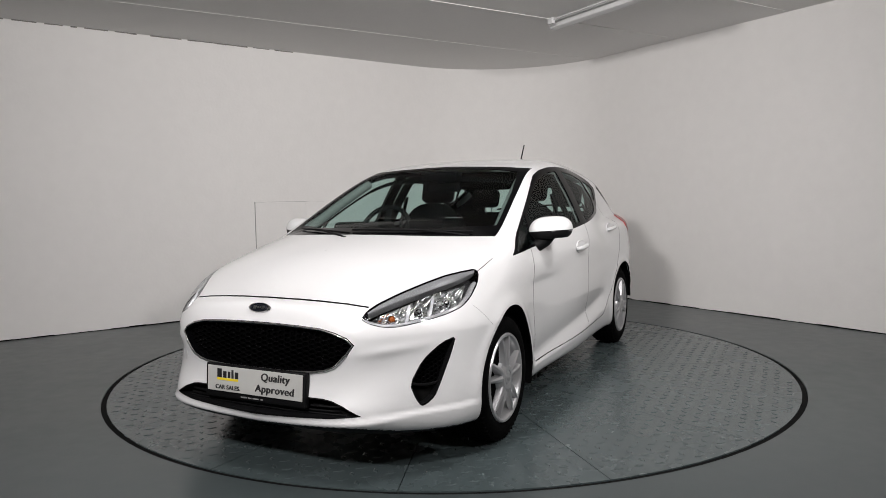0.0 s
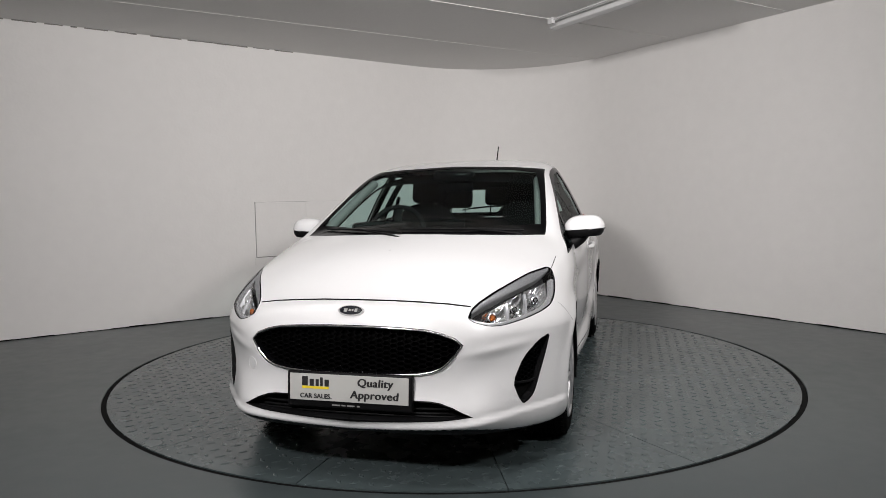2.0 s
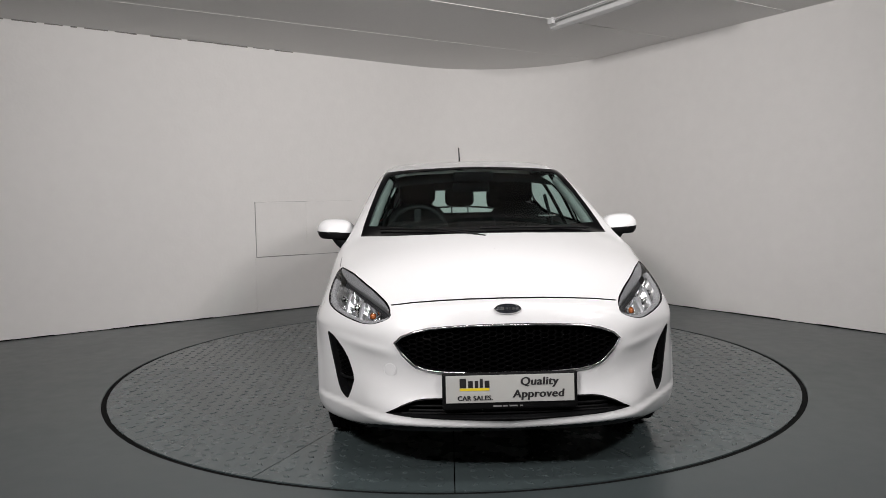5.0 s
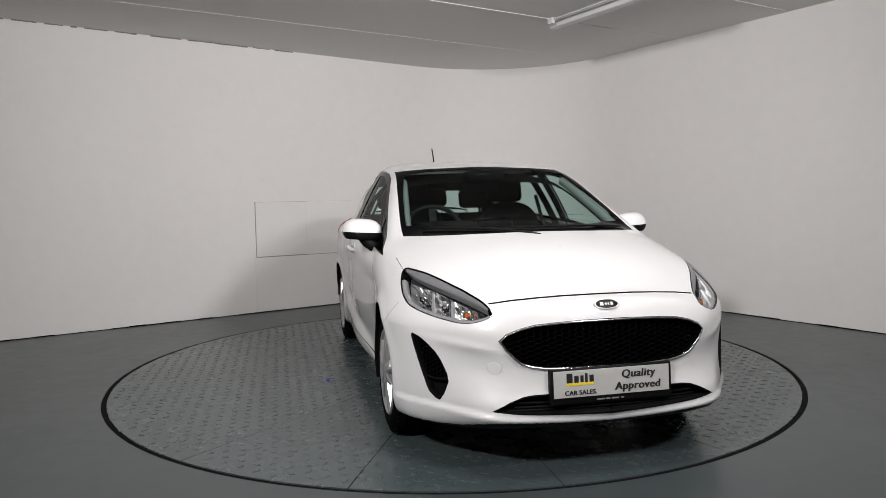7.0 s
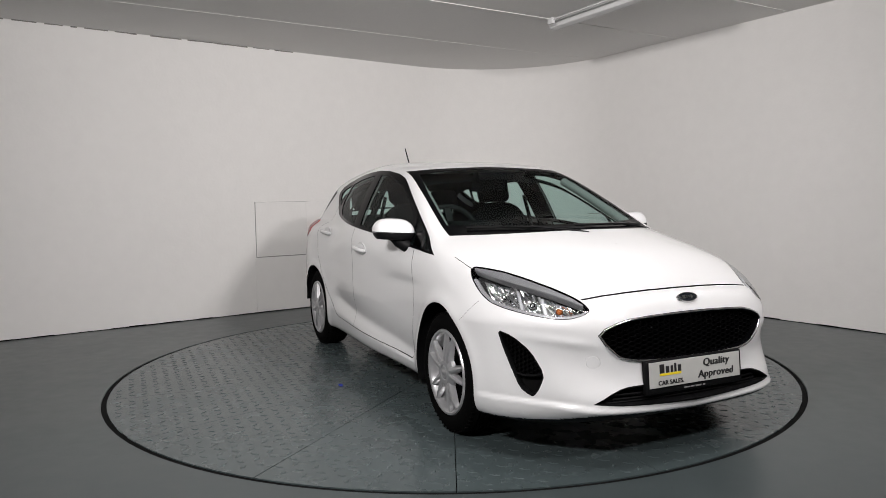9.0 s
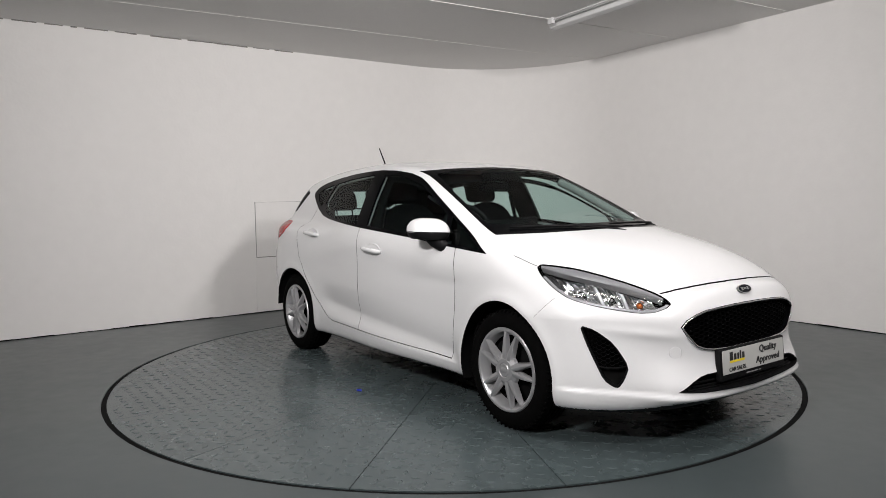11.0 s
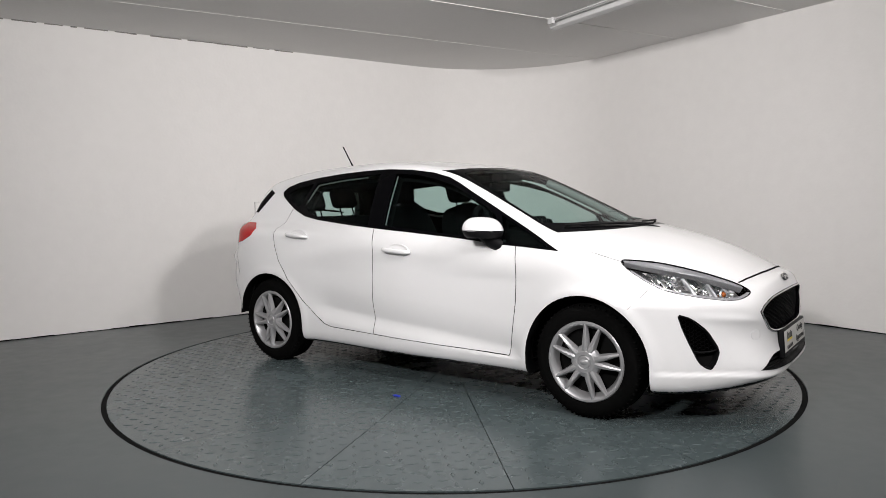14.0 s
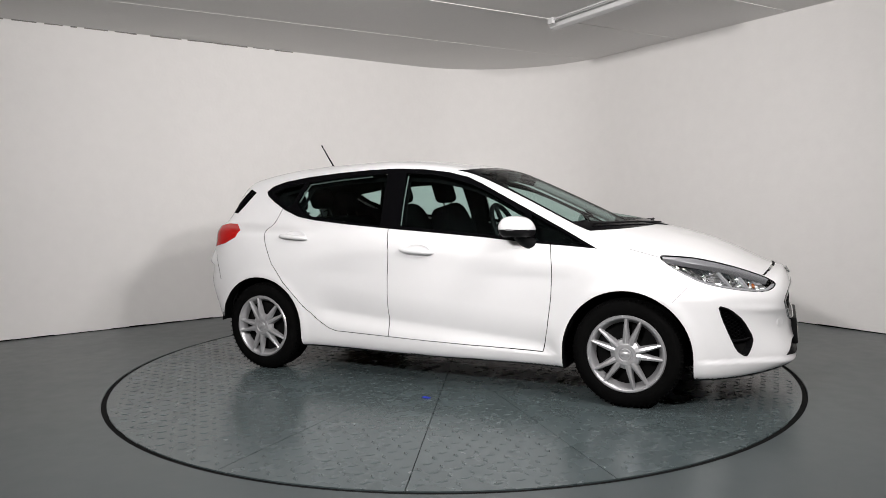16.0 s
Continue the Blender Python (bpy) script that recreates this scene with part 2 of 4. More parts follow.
def floor():
    bm = bmesh.new()
    n = 180
    inner = [bm.verts.new(((RAD + 0.008) * math.cos(2 * math.pi * k / n), (RAD + 0.008) * math.sin(2 * math.pi * k / n), 0)) for k in range(n)]
    low = [bm.verts.new((v.co.x, v.co.y, -0.06)) for v in inner]
    outer = []
    for k in range(n):
        a = 2 * math.pi * k / n
        c, s = math.cos(a), math.sin(a)
        r = min(8.0 / max(abs(c), 1e-6), 8.0 / max(abs(s), 1e-6))
        outer.append(bm.verts.new((r * c, r * s, 0)))
    for k in range(n):
        j = (k + 1) % n
        bm.faces.new((inner[k], outer[k], outer[j], inner[j]))
        bm.faces.new((inner[k], inner[j], low[j], low[k]))
    bm.faces.new(low)
    bmesh.ops.recalc_face_normals(bm, faces=bm.faces)
    ob = tagged(link("floor", bm, FLOOR, None, "", 30), "grey painted concrete floor, scuffed and slightly glossy", "floor", "", "structure")
    bm = lathe(bmesh.new(), [(RAD + 0.007, -0.006), (RAD + 0.007, -0.05), (RAD - 0.022, -0.05), (RAD - 0.022, -0.006)], 180, None, True)
    tagged(link("trim", bm, DARK, None, "", 30), "black rubber gap ring round the turntable", "trim", "", "structure")


floor()


def turntable():
    """Steel plates with raised lozenges, painted grey, turning flush with the floor."""
    root = tagged(new("turntable"), "round grey steel turntable of painted tread plate, flush with the floor", "turntable")
    n, rim = 180, RAD - 0.022
    bm = lathe(bmesh.new(), [(0.02, -0.045), (rim, -0.045)], n)
    part("base", bm, DARK, root, "", None)
    cuts = [-2.3 + 22.5 * k for k in range(16)]
    gap = 0.0022
    for a0, a1 in zip(cuts, cuts[1:] + [cuts[0] + 360]):
        bm = bmesh.new()
        k = 14
        aa = [radians(a0 + (a1 - a0) * i / k) for i in range(k + 1)]
        top = [Vector((rim * math.cos(a), rim * math.sin(a), 0)) for a in aa]
        mid = Vector((math.cos((aa[0] + aa[-1]) / 2), math.sin((aa[0] + aa[-1]) / 2), 0))
        ring = [mid * 0.012] + top
        sh = []
        for p in ring:
            q = p.copy()
            for a, s in ((aa[0], 1), (aa[-1], -1)):
                nn = Vector((-math.sin(a), math.cos(a), 0)) * s
                dist = q.dot(nn)
                if dist < gap:
                    q += nn * (gap - dist)
            sh.append(q)
        up = [bm.verts.new(q) for q in sh]
        dn = [bm.verts.new(q - Vector((0, 0, 0.03))) for q in sh]
        bm.faces.new(up)
        for i in range(len(up)):
            j = (i + 1) % len(up)
            bm.faces.new((up[i], dn[i], dn[j], up[j]))
        bmesh.ops.recalc_face_normals(bm, faces=bm.faces)
        part("deck_plate", bm, PLATE, root, "", None)
    verts, faces = [], []
    step = 0.072
    rows = int(RAD / step) + 1
    for i in range(-rows, rows + 1):
        for j in range(-rows, rows + 1):
            x, y = i * step, j * step
            if math.hypot(x, y) > rim - 0.04:
                continue
            a = math.degrees(math.atan2(y, x)) % 360
            if min(abs((a - c + 180) % 360 - 180) for c in cuts) * math.pi / 180 * math.hypot(x, y) < 0.022:
                continue
            t = radians(45 if (i + j) % 2 else -45)
            c, s = math.cos(t), math.sin(t)
            b = len(verts)
            for u, v, h in ((-0.026, 0, 0), (0, -0.012, 0), (0.026, 0, 0), (0, 0.012, 0), (-0.015, 0, 0.0022), (0, -0.006, 0.0022), (0.015, 0, 0.0022), (0, 0.006, 0.0022)):
                verts.append((x + u * c - v * s, y + u * s + v * c, h))
            faces += [(b + 4, b + 5, b + 6, b + 7)] + [(b + k, b + (k + 1) % 4, b + 4 + (k + 1) % 4, b + 4 + k) for k in range(4)]
    me = bpy.data.meshes.new("tread")
    me.from_pydata(verts, [], faces)
    me.materials.append(PLATE)
    ob = new("tread", me)
    ob.parent = root
    tagged(ob, "raised lozenge tread pattern", "", "", "stuff")
    return root


turntable_thing = turntable()


# ---- the car's surface: curved sheets blended into one another; x ahead from the front axle, y to its left ----
def spline(xs, ys):
    xs, ys = np.array(xs, float), np.array(ys, float)
    n, h = len(xs), np.diff(xs)
    a, b = np.eye(n), np.zeros(n)
    for i in range(1, n - 1):
        a[i, i - 1:i + 2] = h[i - 1], 2 * (h[i - 1] + h[i]), h[i]
        b[i] = 6 * ((ys[i + 1] - ys[i]) / h[i] - (ys[i] - ys[i - 1]) / h[i - 1])
    m = np.linalg.solve(a, b)
    s0 = (ys[1] - ys[0]) / h[0] - h[0] * (2 * m[0] + m[1]) / 6
    s1 = (ys[-1] - ys[-2]) / h[-1] + h[-1] * (m[-2] + 2 * m[-1]) / 6

    def f(x):
        i = np.clip(np.searchsorted(xs, x) - 1, 0, n - 2)
        xc = np.clip(x, xs[0], xs[-1])
        p, c, hh = xs[i + 1] - xc, xc - xs[i], h[i]
        v = (m[i] * p ** 3 + m[i + 1] * c ** 3) / (6 * hh) + (ys[i] / hh - m[i] * hh / 6) * p + (ys[i + 1] / hh - m[i + 1] * hh / 6) * c
        return v + np.where(x < xs[0], (x - xs[0]) * s0, 0) + np.where(x > xs[-1], (x - xs[-1]) * s1, 0)
    return f


def smax(k, *fs):
    m = np.maximum.reduce(fs)
    return m + k * np.log(sum(np.exp((f - m) / k) for f in fs))


def step(u):
    u = np.clip(u, 0, 1)
    return u * u * (3 - 2 * u)


PLAN = spline((-3.2, -2.9, -2.5, -1.9, -1.25, -0.4, 0.1, 0.45, 0.7, 0.85), (-0.142, -0.043, -0.015, -0.036, -0.021, -0.04, 0.001, -0.068, -0.229, -0.265))
SECT = spline((0.15, 0.25, 0.35, 0.5, 0.7, 0.85, 0.98, 1.1), (0.844, 0.849, 0.849, 0.844, 0.844, 0.832, 0.813, 0.792))
HOOD = spline((-0.6, -0.2, 0.1, 0.4, 0.6, 0.75, 0.85), (1.065, 1.04, 0.973, 0.883, 0.79, 0.738, 0.754))
NOSE = spline((0.15, 0.22, 0.28, 0.36, 0.45, 0.6, 0.7, 0.8, 0.9), (-0.176, -0.028, 0.032, 0.015, -0.001, -0.002, -0.029, -0.069, -0.119))
TAIL = spline((0.2, 0.4, 0.6, 0.8, 1.0, 1.3), (0.095, 0.052, -0.02, 0.03, 0.04, 0.195))
CABIN = spline((-2.9, -2.4, -1.6, -0.9, -0.2), (-0.116, -0.102, -0.006, -0.033, -0.063))
ROOF = spline((-3.0, -2.6, -2.0, -1.4, -0.95, -0.6), (1.284, 1.378, 1.426, 1.423, 1.378, 1.389))
CREASE = spline((-2.7, -2.0, -1.47, -0.54), (0.995, 0.942, 0.910, 0.842))
LOWCREASE = spline((-2.1, -1.74, -1.16, -0.45), (0.455, 0.424, 0.381, 0.318))


def car_field(q):
    """Below nought inside the car, above it outside."""
    x, y, z = q[..., 0], q[..., 1], q[..., 2]
    a = np.sqrt(y * y + 1e-6)
    u, w = step((x + 0.35) / 0.85), np.maximum(z - 0.6, 0)
    fade = step((x + 2.9) / 0.3) * step((0.0 - x) / 0.5)
    d = z - CREASE(x)
    sculpt = fade * 0.0021 * np.exp(-(d / 0.065) ** 2)
    e = LOWCREASE(x) - z
    low_fade = step((x + 2.12) / 0.25) * step((-0.36 - x) / 0.12)
    sculpt = sculpt - low_fade * 0.024 * np.where(e < 0, np.clip(1 - (np.sqrt(e * e + 0.0003) - 0.0173) / 0.16, 0, 1) ** 2, step(1 - e / 0.105)) * step((z - 0.262) / 0.02)
    sculpt = sculpt + 0.012 * step((0.305 - z) / 0.03) * step((x - 0.33) / 0.1)
    for wx in (0.0, -2.493):
        r = np.sqrt((x - wx) ** 2 + (z - 0.30) ** 2)
        sculpt = sculpt + 0.008 * np.exp(-((r - 0.36) / 0.035) ** 2) * (z < 1.2)
    side = a - (PLAN(x) + SECT(z) - 0.754 * u * w * w / (w + 0.08) + sculpt)
    top = (z - (HOOD(x) - 0.15 * a * a - 0.12 * a ** 4)) * 0.95
    lip = 0.023 * step((0.260 + 0.062 * a - z) / 0.032)
    scoop = 0.025 * np.exp(-((z - 0.47 - 0.18 * (a - 0.55)) / 0.085) ** 2) * np.exp(-((a - 0.62) / 0.17) ** 2)
    ridge = 0.024 * np.exp(-((z - 0.572 + 0.12 * (0.77 - a)) / 0.021) ** 2) * np.exp(-((a - 0.68) / 0.14) ** 2)
    front = x - (0.816 + NOSE(z) + lip - scoop + ridge - 0.107 * a * a - 0.12 * a ** 4)
    rear = (-3.117 + TAIL(z) + 0.10 * a * a + 0.25 * a ** 4) - x
    low = smax(0.035, smax(0.02, smax(0.085, side, front), top), rear, 0.175 - z)
    gs = (a - (0.787 + CABIN(x) - 0.432 * (z - 1) - 0.25 * np.maximum(z - 1, 0) ** 2)) * 0.89
    gt = z - (ROOF(x) - 0.051 * a * a - 0.10 * a ** 4)
    gw = (x - (-0.215 - 1.993 * (z - 1) - 0.35 * (z - 1) ** 2 - 0.165 * a * a - 0.15 * a ** 4)) * 0.44
    gr = ((-2.997 + 0.42 * (z - 1) + 0.16 * a * a) - x) * 0.92
    shoulder = (a - (0.806 + 0.28 * (z - 0.74))) * 0.96
    green = smax(0.02, smax(0.03, gs, gt), gw, gr, smax(0.012, shoulder, 0.72 - z))
    return -smax(0.012, -low, -green)


def slope(q, e=8e-4):
    g = np.stack([car_field(q + e * np.eye(3)[i]) - car_field(q - e * np.eye(3)[i]) for i in range(3)], -1)
    return g / np.linalg.norm(g, axis=-1, keepdims=True)


def cast(eye, way, far=1.6, turns=26):
    lo, hi = np.zeros(len(eye)), np.full(len(eye), far)
    for _ in range(turns):
        mid = (lo + hi) / 2
        inside = car_field(eye + mid[:, None] * way) < 0
        lo, hi = np.where(inside, mid, lo), np.where(inside, hi, mid)
    return eye + lo[:, None] * way


def side_point(x, z, y0=0.3):
    """Where a line across the car at x, z meets its left flank, and the normal there."""
    p = cast(np.array([[x, y0, z]]), np.array([[0.0, 1.0, 0.0]]), 0.8)[0]
    return Vector(p), Vector(slope(p[None])[0])


def nose_point(y, z):
    p = cast(np.array([[0.0, y, z]]), np.array([[1.0, 0.0, 0.0]]), 1.2)[0]
    return Vector(p), Vector(slope(p[None])[0])


def half_shell():
    """The left half of the surface as points, normals and triangles."""
    ps = np.concatenate([np.linspace(0.0, 1.0, 38)[:-1], np.linspace(1.0, 2.35, 112)[:-1], np.linspace(2.35, math.pi, 22)])
    zc, xf, xr = 0.62, 0.30, -2.70
    eyes, ways = [], []
    for x in np.arange(xr, xf + 1e-6, 0.025):
        for p in ps:
            eyes.append((x, 0, zc)), ways.append((0, math.sin(p), math.cos(p)))
    ns = len(eyes) // len(ps)
    for f in np.linspace(0, math.pi / 2, 84)[1:]:
        for p in ps:
            eyes.append((xf, 0, zc)), ways.append((math.sin(f) * math.sin(p), math.cos(f) * math.sin(p), math.cos(p)))
    back = []
    for f in np.linspace(0, math.pi / 2, 26)[1:]:
        for p in ps:
            back.append(((xr, 0, zc), (-math.sin(f) * math.sin(p), math.cos(f) * math.sin(p), math.cos(p))))
    nb = len(back) // len(ps)
    rows_back = [[(k * len(ps) + j) for j in range(len(ps))] for k in range(nb)]
    eyes = [b[0] for b in back] + eyes
    ways = [b[1] for b in back] + ways
    pts = cast(np.array(eyes, float), np.array(ways, float))
    nrm = slope(pts)
    total = len(pts) // len(ps)
    order = list(range(nb))[::-1] + list(range(nb, total))
    tri = []
    w = len(ps)
    for r0, r1 in zip(order, order[1:]):
        for j in range(w - 1):
            a, b, c, d = r0 * w + j, r1 * w + j, r1 * w + j + 1, r0 * w + j + 1
            tri += [(a, b, c), (a, c, d)]
    return pts, nrm, tri


class Shell:
    """Triangles that can be cut along outlines and sorted into panels."""

    def __init__(self):
        p, n, tri = half_shell()
        self.p, self.n = [tuple(v) for v in p], [tuple(v) for v in n]
        self.tri = tri
        self.lab = ["body"] * len(tri)

    def cut(self, poly, proj, label, source=("body",), mask=None):
        P, N = np.array(self.p), np.array(self.n)
        uv = proj(P)
        T = np.array(self.tri)
        ok = np.isin(np.array(self.lab), source)
        c, cn = P[T].mean(1), N[T].mean(1)
        if mask:
            ok &= mask(c, cn)
        lo, hi = uv[T].min(1), uv[T].max(1)
        pl = np.array(poly, float)
        ok &= (hi[:, 0] >= pl[:, 0].min()) & (lo[:, 0] <= pl[:, 0].max()) & (hi[:, 1] >= pl[:, 1].min()) & (lo[:, 1] <= pl[:, 1].max())
        work = [self.tri[i] for i in np.nonzero(ok)[0]]
        lab = [self.lab[i] for i in np.nonzero(ok)[0]]
        keep = [(self.tri[i], self.lab[i]) for i in np.nonzero(~ok)[0]]
        uv = [tuple(v) for v in uv]
        made = {}
        for e in range(len(pl)):
            (ax, ay), (bx, by) = pl[e], pl[(e + 1) % len(pl)]
            dx, dy = bx - ax, by - ay
            ln = math.hypot(dx, dy)
            if ln < 1e-9:
                continue
            dx, dy = dx / ln, dy / ln
            nxt, nlab = [], []
            for t, lb in zip(work, lab):
                h = [dx * (uv[i][1] - ay) - dy * (uv[i][0] - ax) for i in t]
                if min(h) > -1e-7 or max(h) < 1e-7:
                    nxt.append(t), nlab.append(lb)
                    continue
                s = [dx * (uv[i][0] - ax) + dy * (uv[i][1] - ay) for i in t]
                cross = [s[i] + (s[(i + 1) % 3] - s[i]) * h[i] / (h[i] - h[(i + 1) % 3]) for i in range(3) if h[i] * h[(i + 1) % 3] < 0]
                cross += [s[i] for i in range(3) if abs(h[i]) < 1e-7]
                if max(cross) < -1e-6 or min(cross) > ln + 1e-6:
                    nxt.append(t), nlab.append(lb)
                    continue
                sides = ([], [])
                for i in range(3):
                    a, b = t[i], t[(i + 1) % 3]
                    ha, hb = h[i], h[(i + 1) % 3]
                    if ha >= -1e-7:
                        sides[0].append(a)
                    if ha <= 1e-7:
                        sides[1].append(a)
                    if ha * hb < 0 and abs(ha) > 1e-7 and abs(hb) > 1e-7:
                        key = (min(a, b), max(a, b), e)
                        if key not in made:
                            f = ha / (ha - hb)
                            mixp = tuple(self.p[a][k] * (1 - f) + self.p[b][k] * f for k in range(3))
                            mixn = tuple(self.n[a][k] * (1 - f) + self.n[b][k] * f for k in range(3))
                            made[key] = len(self.p)
                            self.p.append(mixp), self.n.append(mixn)
                            uv.append(tuple(uv[a][k] * (1 - f) + uv[b][k] * f for k in range(2)))
                        sides[0].append(made[key]), sides[1].append(made[key])
                for ring in sides:
                    for i in range(1, len(ring) - 1):
                        nxt.append((ring[0], ring[i], ring[i + 1])), nlab.append(lb)
            work, lab = nxt, nlab
        if work:
            U = np.array(uv)
            cc = U[np.array(work)].mean(1)
            inside = np.zeros(len(cc), bool)
            for e in range(len(pl)):
                (ax, ay), (bx, by) = pl[e], pl[(e + 1) % len(pl)]
                hit = (ay > cc[:, 1]) != (by > cc[:, 1])
                with np.errstate(divide="ignore", invalid="ignore"):
                    xi = ax + (cc[:, 1] - ay) / (by - ay) * (bx - ax)
                inside ^= hit & (cc[:, 0] < xi)
            lab = [label if s else lb for s, lb in zip(inside, lab)]
        self.tri = [k[0] for k in keep] + work
        self.lab = [k[1] for k in keep] + lab

    def seam(self, line, proj, source, mask=None, width=0.005, label="gap"):
        for (ax, ay), (bx, by) in zip(line, line[1:]):
            d = Vector((bx - ax, by - ay))
            d.normalize()
            n = Vector((-d.y, d.x)) * width / 2
            d *= width * 0.3
            self.cut([(ax - d.x + n.x, ay - d.y + n.y), (bx + d.x + n.x, by + d.y + n.y), (bx + d.x - n.x, by + d.y - n.y), (ax - d.x - n.x, ay - d.y - n.y)], proj, label, source, mask)

    def build(self, name, labels, mat, parent, side=0, push=0.0, flange=0.010, label=""):
        """A panel out of the triangles with these labels: side 1 left, -1 right, 0 both halves in one. push: how far it lies sunk; flange: depth of its turned-in edge."""
        tris = [t for t, lb in zip(self.tri, self.lab) if lb in labels]
        used = sorted({i for t in tris for i in t})
        idx = {v: k for k, v in enumerate(used)}
        P, N = np.array([self.p[i] for i in used]), np.array([self.n[i] for i in used])
        N /= np.linalg.norm(N, axis=1, keepdims=True)
        P = P - N * push
        F = [tuple(idx[i] for i in t) for t in tris]
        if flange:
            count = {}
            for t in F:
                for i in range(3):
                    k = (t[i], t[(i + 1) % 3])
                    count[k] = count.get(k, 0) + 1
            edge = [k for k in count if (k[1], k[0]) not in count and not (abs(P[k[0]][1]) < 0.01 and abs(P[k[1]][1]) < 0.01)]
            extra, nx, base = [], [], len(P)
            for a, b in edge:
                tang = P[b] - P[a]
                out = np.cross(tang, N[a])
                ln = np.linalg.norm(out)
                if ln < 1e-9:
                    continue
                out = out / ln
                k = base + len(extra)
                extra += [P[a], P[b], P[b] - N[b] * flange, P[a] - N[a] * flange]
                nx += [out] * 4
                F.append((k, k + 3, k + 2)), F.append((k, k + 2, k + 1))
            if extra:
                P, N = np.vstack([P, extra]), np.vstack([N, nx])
        hem = len(tris)
        flip = np.array((1, -1, 1))
        if side == -1:
            P, N, F = P * flip, N * flip, [t[::-1] for t in F]
        elif side == 0:
            k = len(P)
            F = F + [(t[2] + k, t[1] + k, t[0] + k) for t in F]
            P, N = np.vstack([P, P * flip]), np.vstack([N, N * flip])
        me = bpy.data.meshes.new(name)
        me.from_pydata(P.tolist(), [], F)
        me.materials.append(mat)
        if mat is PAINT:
            # the turned-in hems are coloured black, painting in the shade of the shut-lines
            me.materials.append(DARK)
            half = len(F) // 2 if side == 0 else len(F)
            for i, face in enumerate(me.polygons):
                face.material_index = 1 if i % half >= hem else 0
        me.shade_smooth()
        me.normals_split_custom_set_from_vertices(N.tolist())
        ob = new(name, me)
        ob.parent = parent
        if label:
            tagged(ob, label)
        return ob


def from_side(p):
    return p[:, (0, 2)]


def from_front(p):
    return p[:, (1, 2)]


def from_corner(p):
    return np.stack([(p[:, 1] - p[:, 0]) / 2 ** 0.5, p[:, 2]], 1)


def inset(poly, d):
    """The outline drawn in by d metres."""
    n = len(poly)
    area = sum(poly[i][0] * poly[(i + 1) % n][1] - poly[(i + 1) % n][0] * poly[i][1] for i in range(n))
    s = 1 if area > 0 else -1
    out = []
    for i in range(n):
        p, a, b = Vector(poly[i]), Vector(poly[i - 1]), Vector(poly[(i + 1) % n])
        u, v = (p - a).normalized(), (b - p).normalized()
        nu, nv = Vector((-u.y, u.x)) * s, Vector((-v.y, v.x)) * s
        m = nu + nv
        m = m.normalized() / max(0.45, m.normalized().dot(nu))
        out.append(tuple(p + m * d))
    return out


def rounded(poly, r=0.3, turns=2):
    """Corners cut, so that the outline runs in curves."""
    for _ in range(turns):
        out = []
        for i in range(len(poly)):
            a, b = Vector(poly[i]), Vector(poly[(i + 1) % len(poly)])
            out += [tuple(a.lerp(b, r * 0.8)), tuple(a.lerp(b, 1 - r * 0.8))]
        poly = out
    return poly


# ---- the car ----
ARCH_F, ARCH_R, HUB = (0.0, 0.300), (-2.493, 0.300), 0.300
DLO = [(-2.614, 1.236), (-2.571, 1.274), (-2.463, 1.305), (-2.258, 1.332), (-1.992, 1.351), (-1.713, 1.361), (-1.511, 1.363), (-1.32, 1.352), (-1.135, 1.327), (-0.998, 1.293), (-0.90, 1.25), (-0.76, 1.179), (-0.586, 1.092), (-0.362, 0.978), (-0.155, 0.87), (-0.342, 0.885), (-0.527, 0.897), (-0.807, 0.926), (-1.16, 0.955), (-1.47, 0.979), (-1.847, 1.009), (-2.089, 1.030), (-2.252, 1.054), (-2.397, 1.102), (-2.515, 1.159), (-2.593, 1.205)]
GLASS_FRONT = [(-1.43, 1.330), (-1.257, 1.318), (-1.118, 1.290), (-0.96, 1.244), (-0.824, 1.184), (-0.66, 1.098), (-0.60, 1.065), (-0.545, 0.918), (-0.772, 0.942), (-1.08, 0.968), (-1.395, 0.995)]
GLASS_REAR = [(-2.244, 1.290), (-1.965, 1.316), (-1.57, 1.334), (-1.535, 0.998), (-1.821, 1.022), (-2.10, 1.052), (-2.22, 1.085), (-2.30, 1.150)]
GLASS_QUARTER = [(-2.540, 1.226), (-2.464, 1.258), (-2.280, 1.290), (-2.335, 1.150), (-2.371, 1.125), (-2.458, 1.162)]
GLASS_SAIL = [(-0.560, 1.062), (-0.392, 0.978), (-0.216, 0.886), (-0.364, 0.899), (-0.510, 0.911)]
SCREEN = [(0.0, 1.366), (0.118, 1.363), (0.386, 1.352), (0.566, 1.338), (0.604, 1.225), (0.640, 1.097), (0.660, 1.014), (0.667, 0.962), (0.382, 0.974), (0.176, 0.980), (0.0, 0.982)]
LAMP = [(0.410, 0.819), (0.392, 0.836), (0.325, 0.832), (0.232, 0.822), (0.128, 0.799), (0.006, 0.765), (-0.095, 0.730), (-0.150, 0.705), (-0.182, 0.677), (-0.155, 0.658), (-0.100, 0.642), (-0.035, 0.639), (0.085, 0.654), (0.191, 0.674), (0.265, 0.694), (0.326, 0.729), (0.384, 0.779)]
FOG = [(0.218, 0.585), (0.147, 0.563), (0.066, 0.502), (0.004, 0.404), (0.025, 0.345), (0.05, 0.309), (0.074, 0.314), (0.114, 0.341), (0.154, 0.423), (0.194, 0.512)]
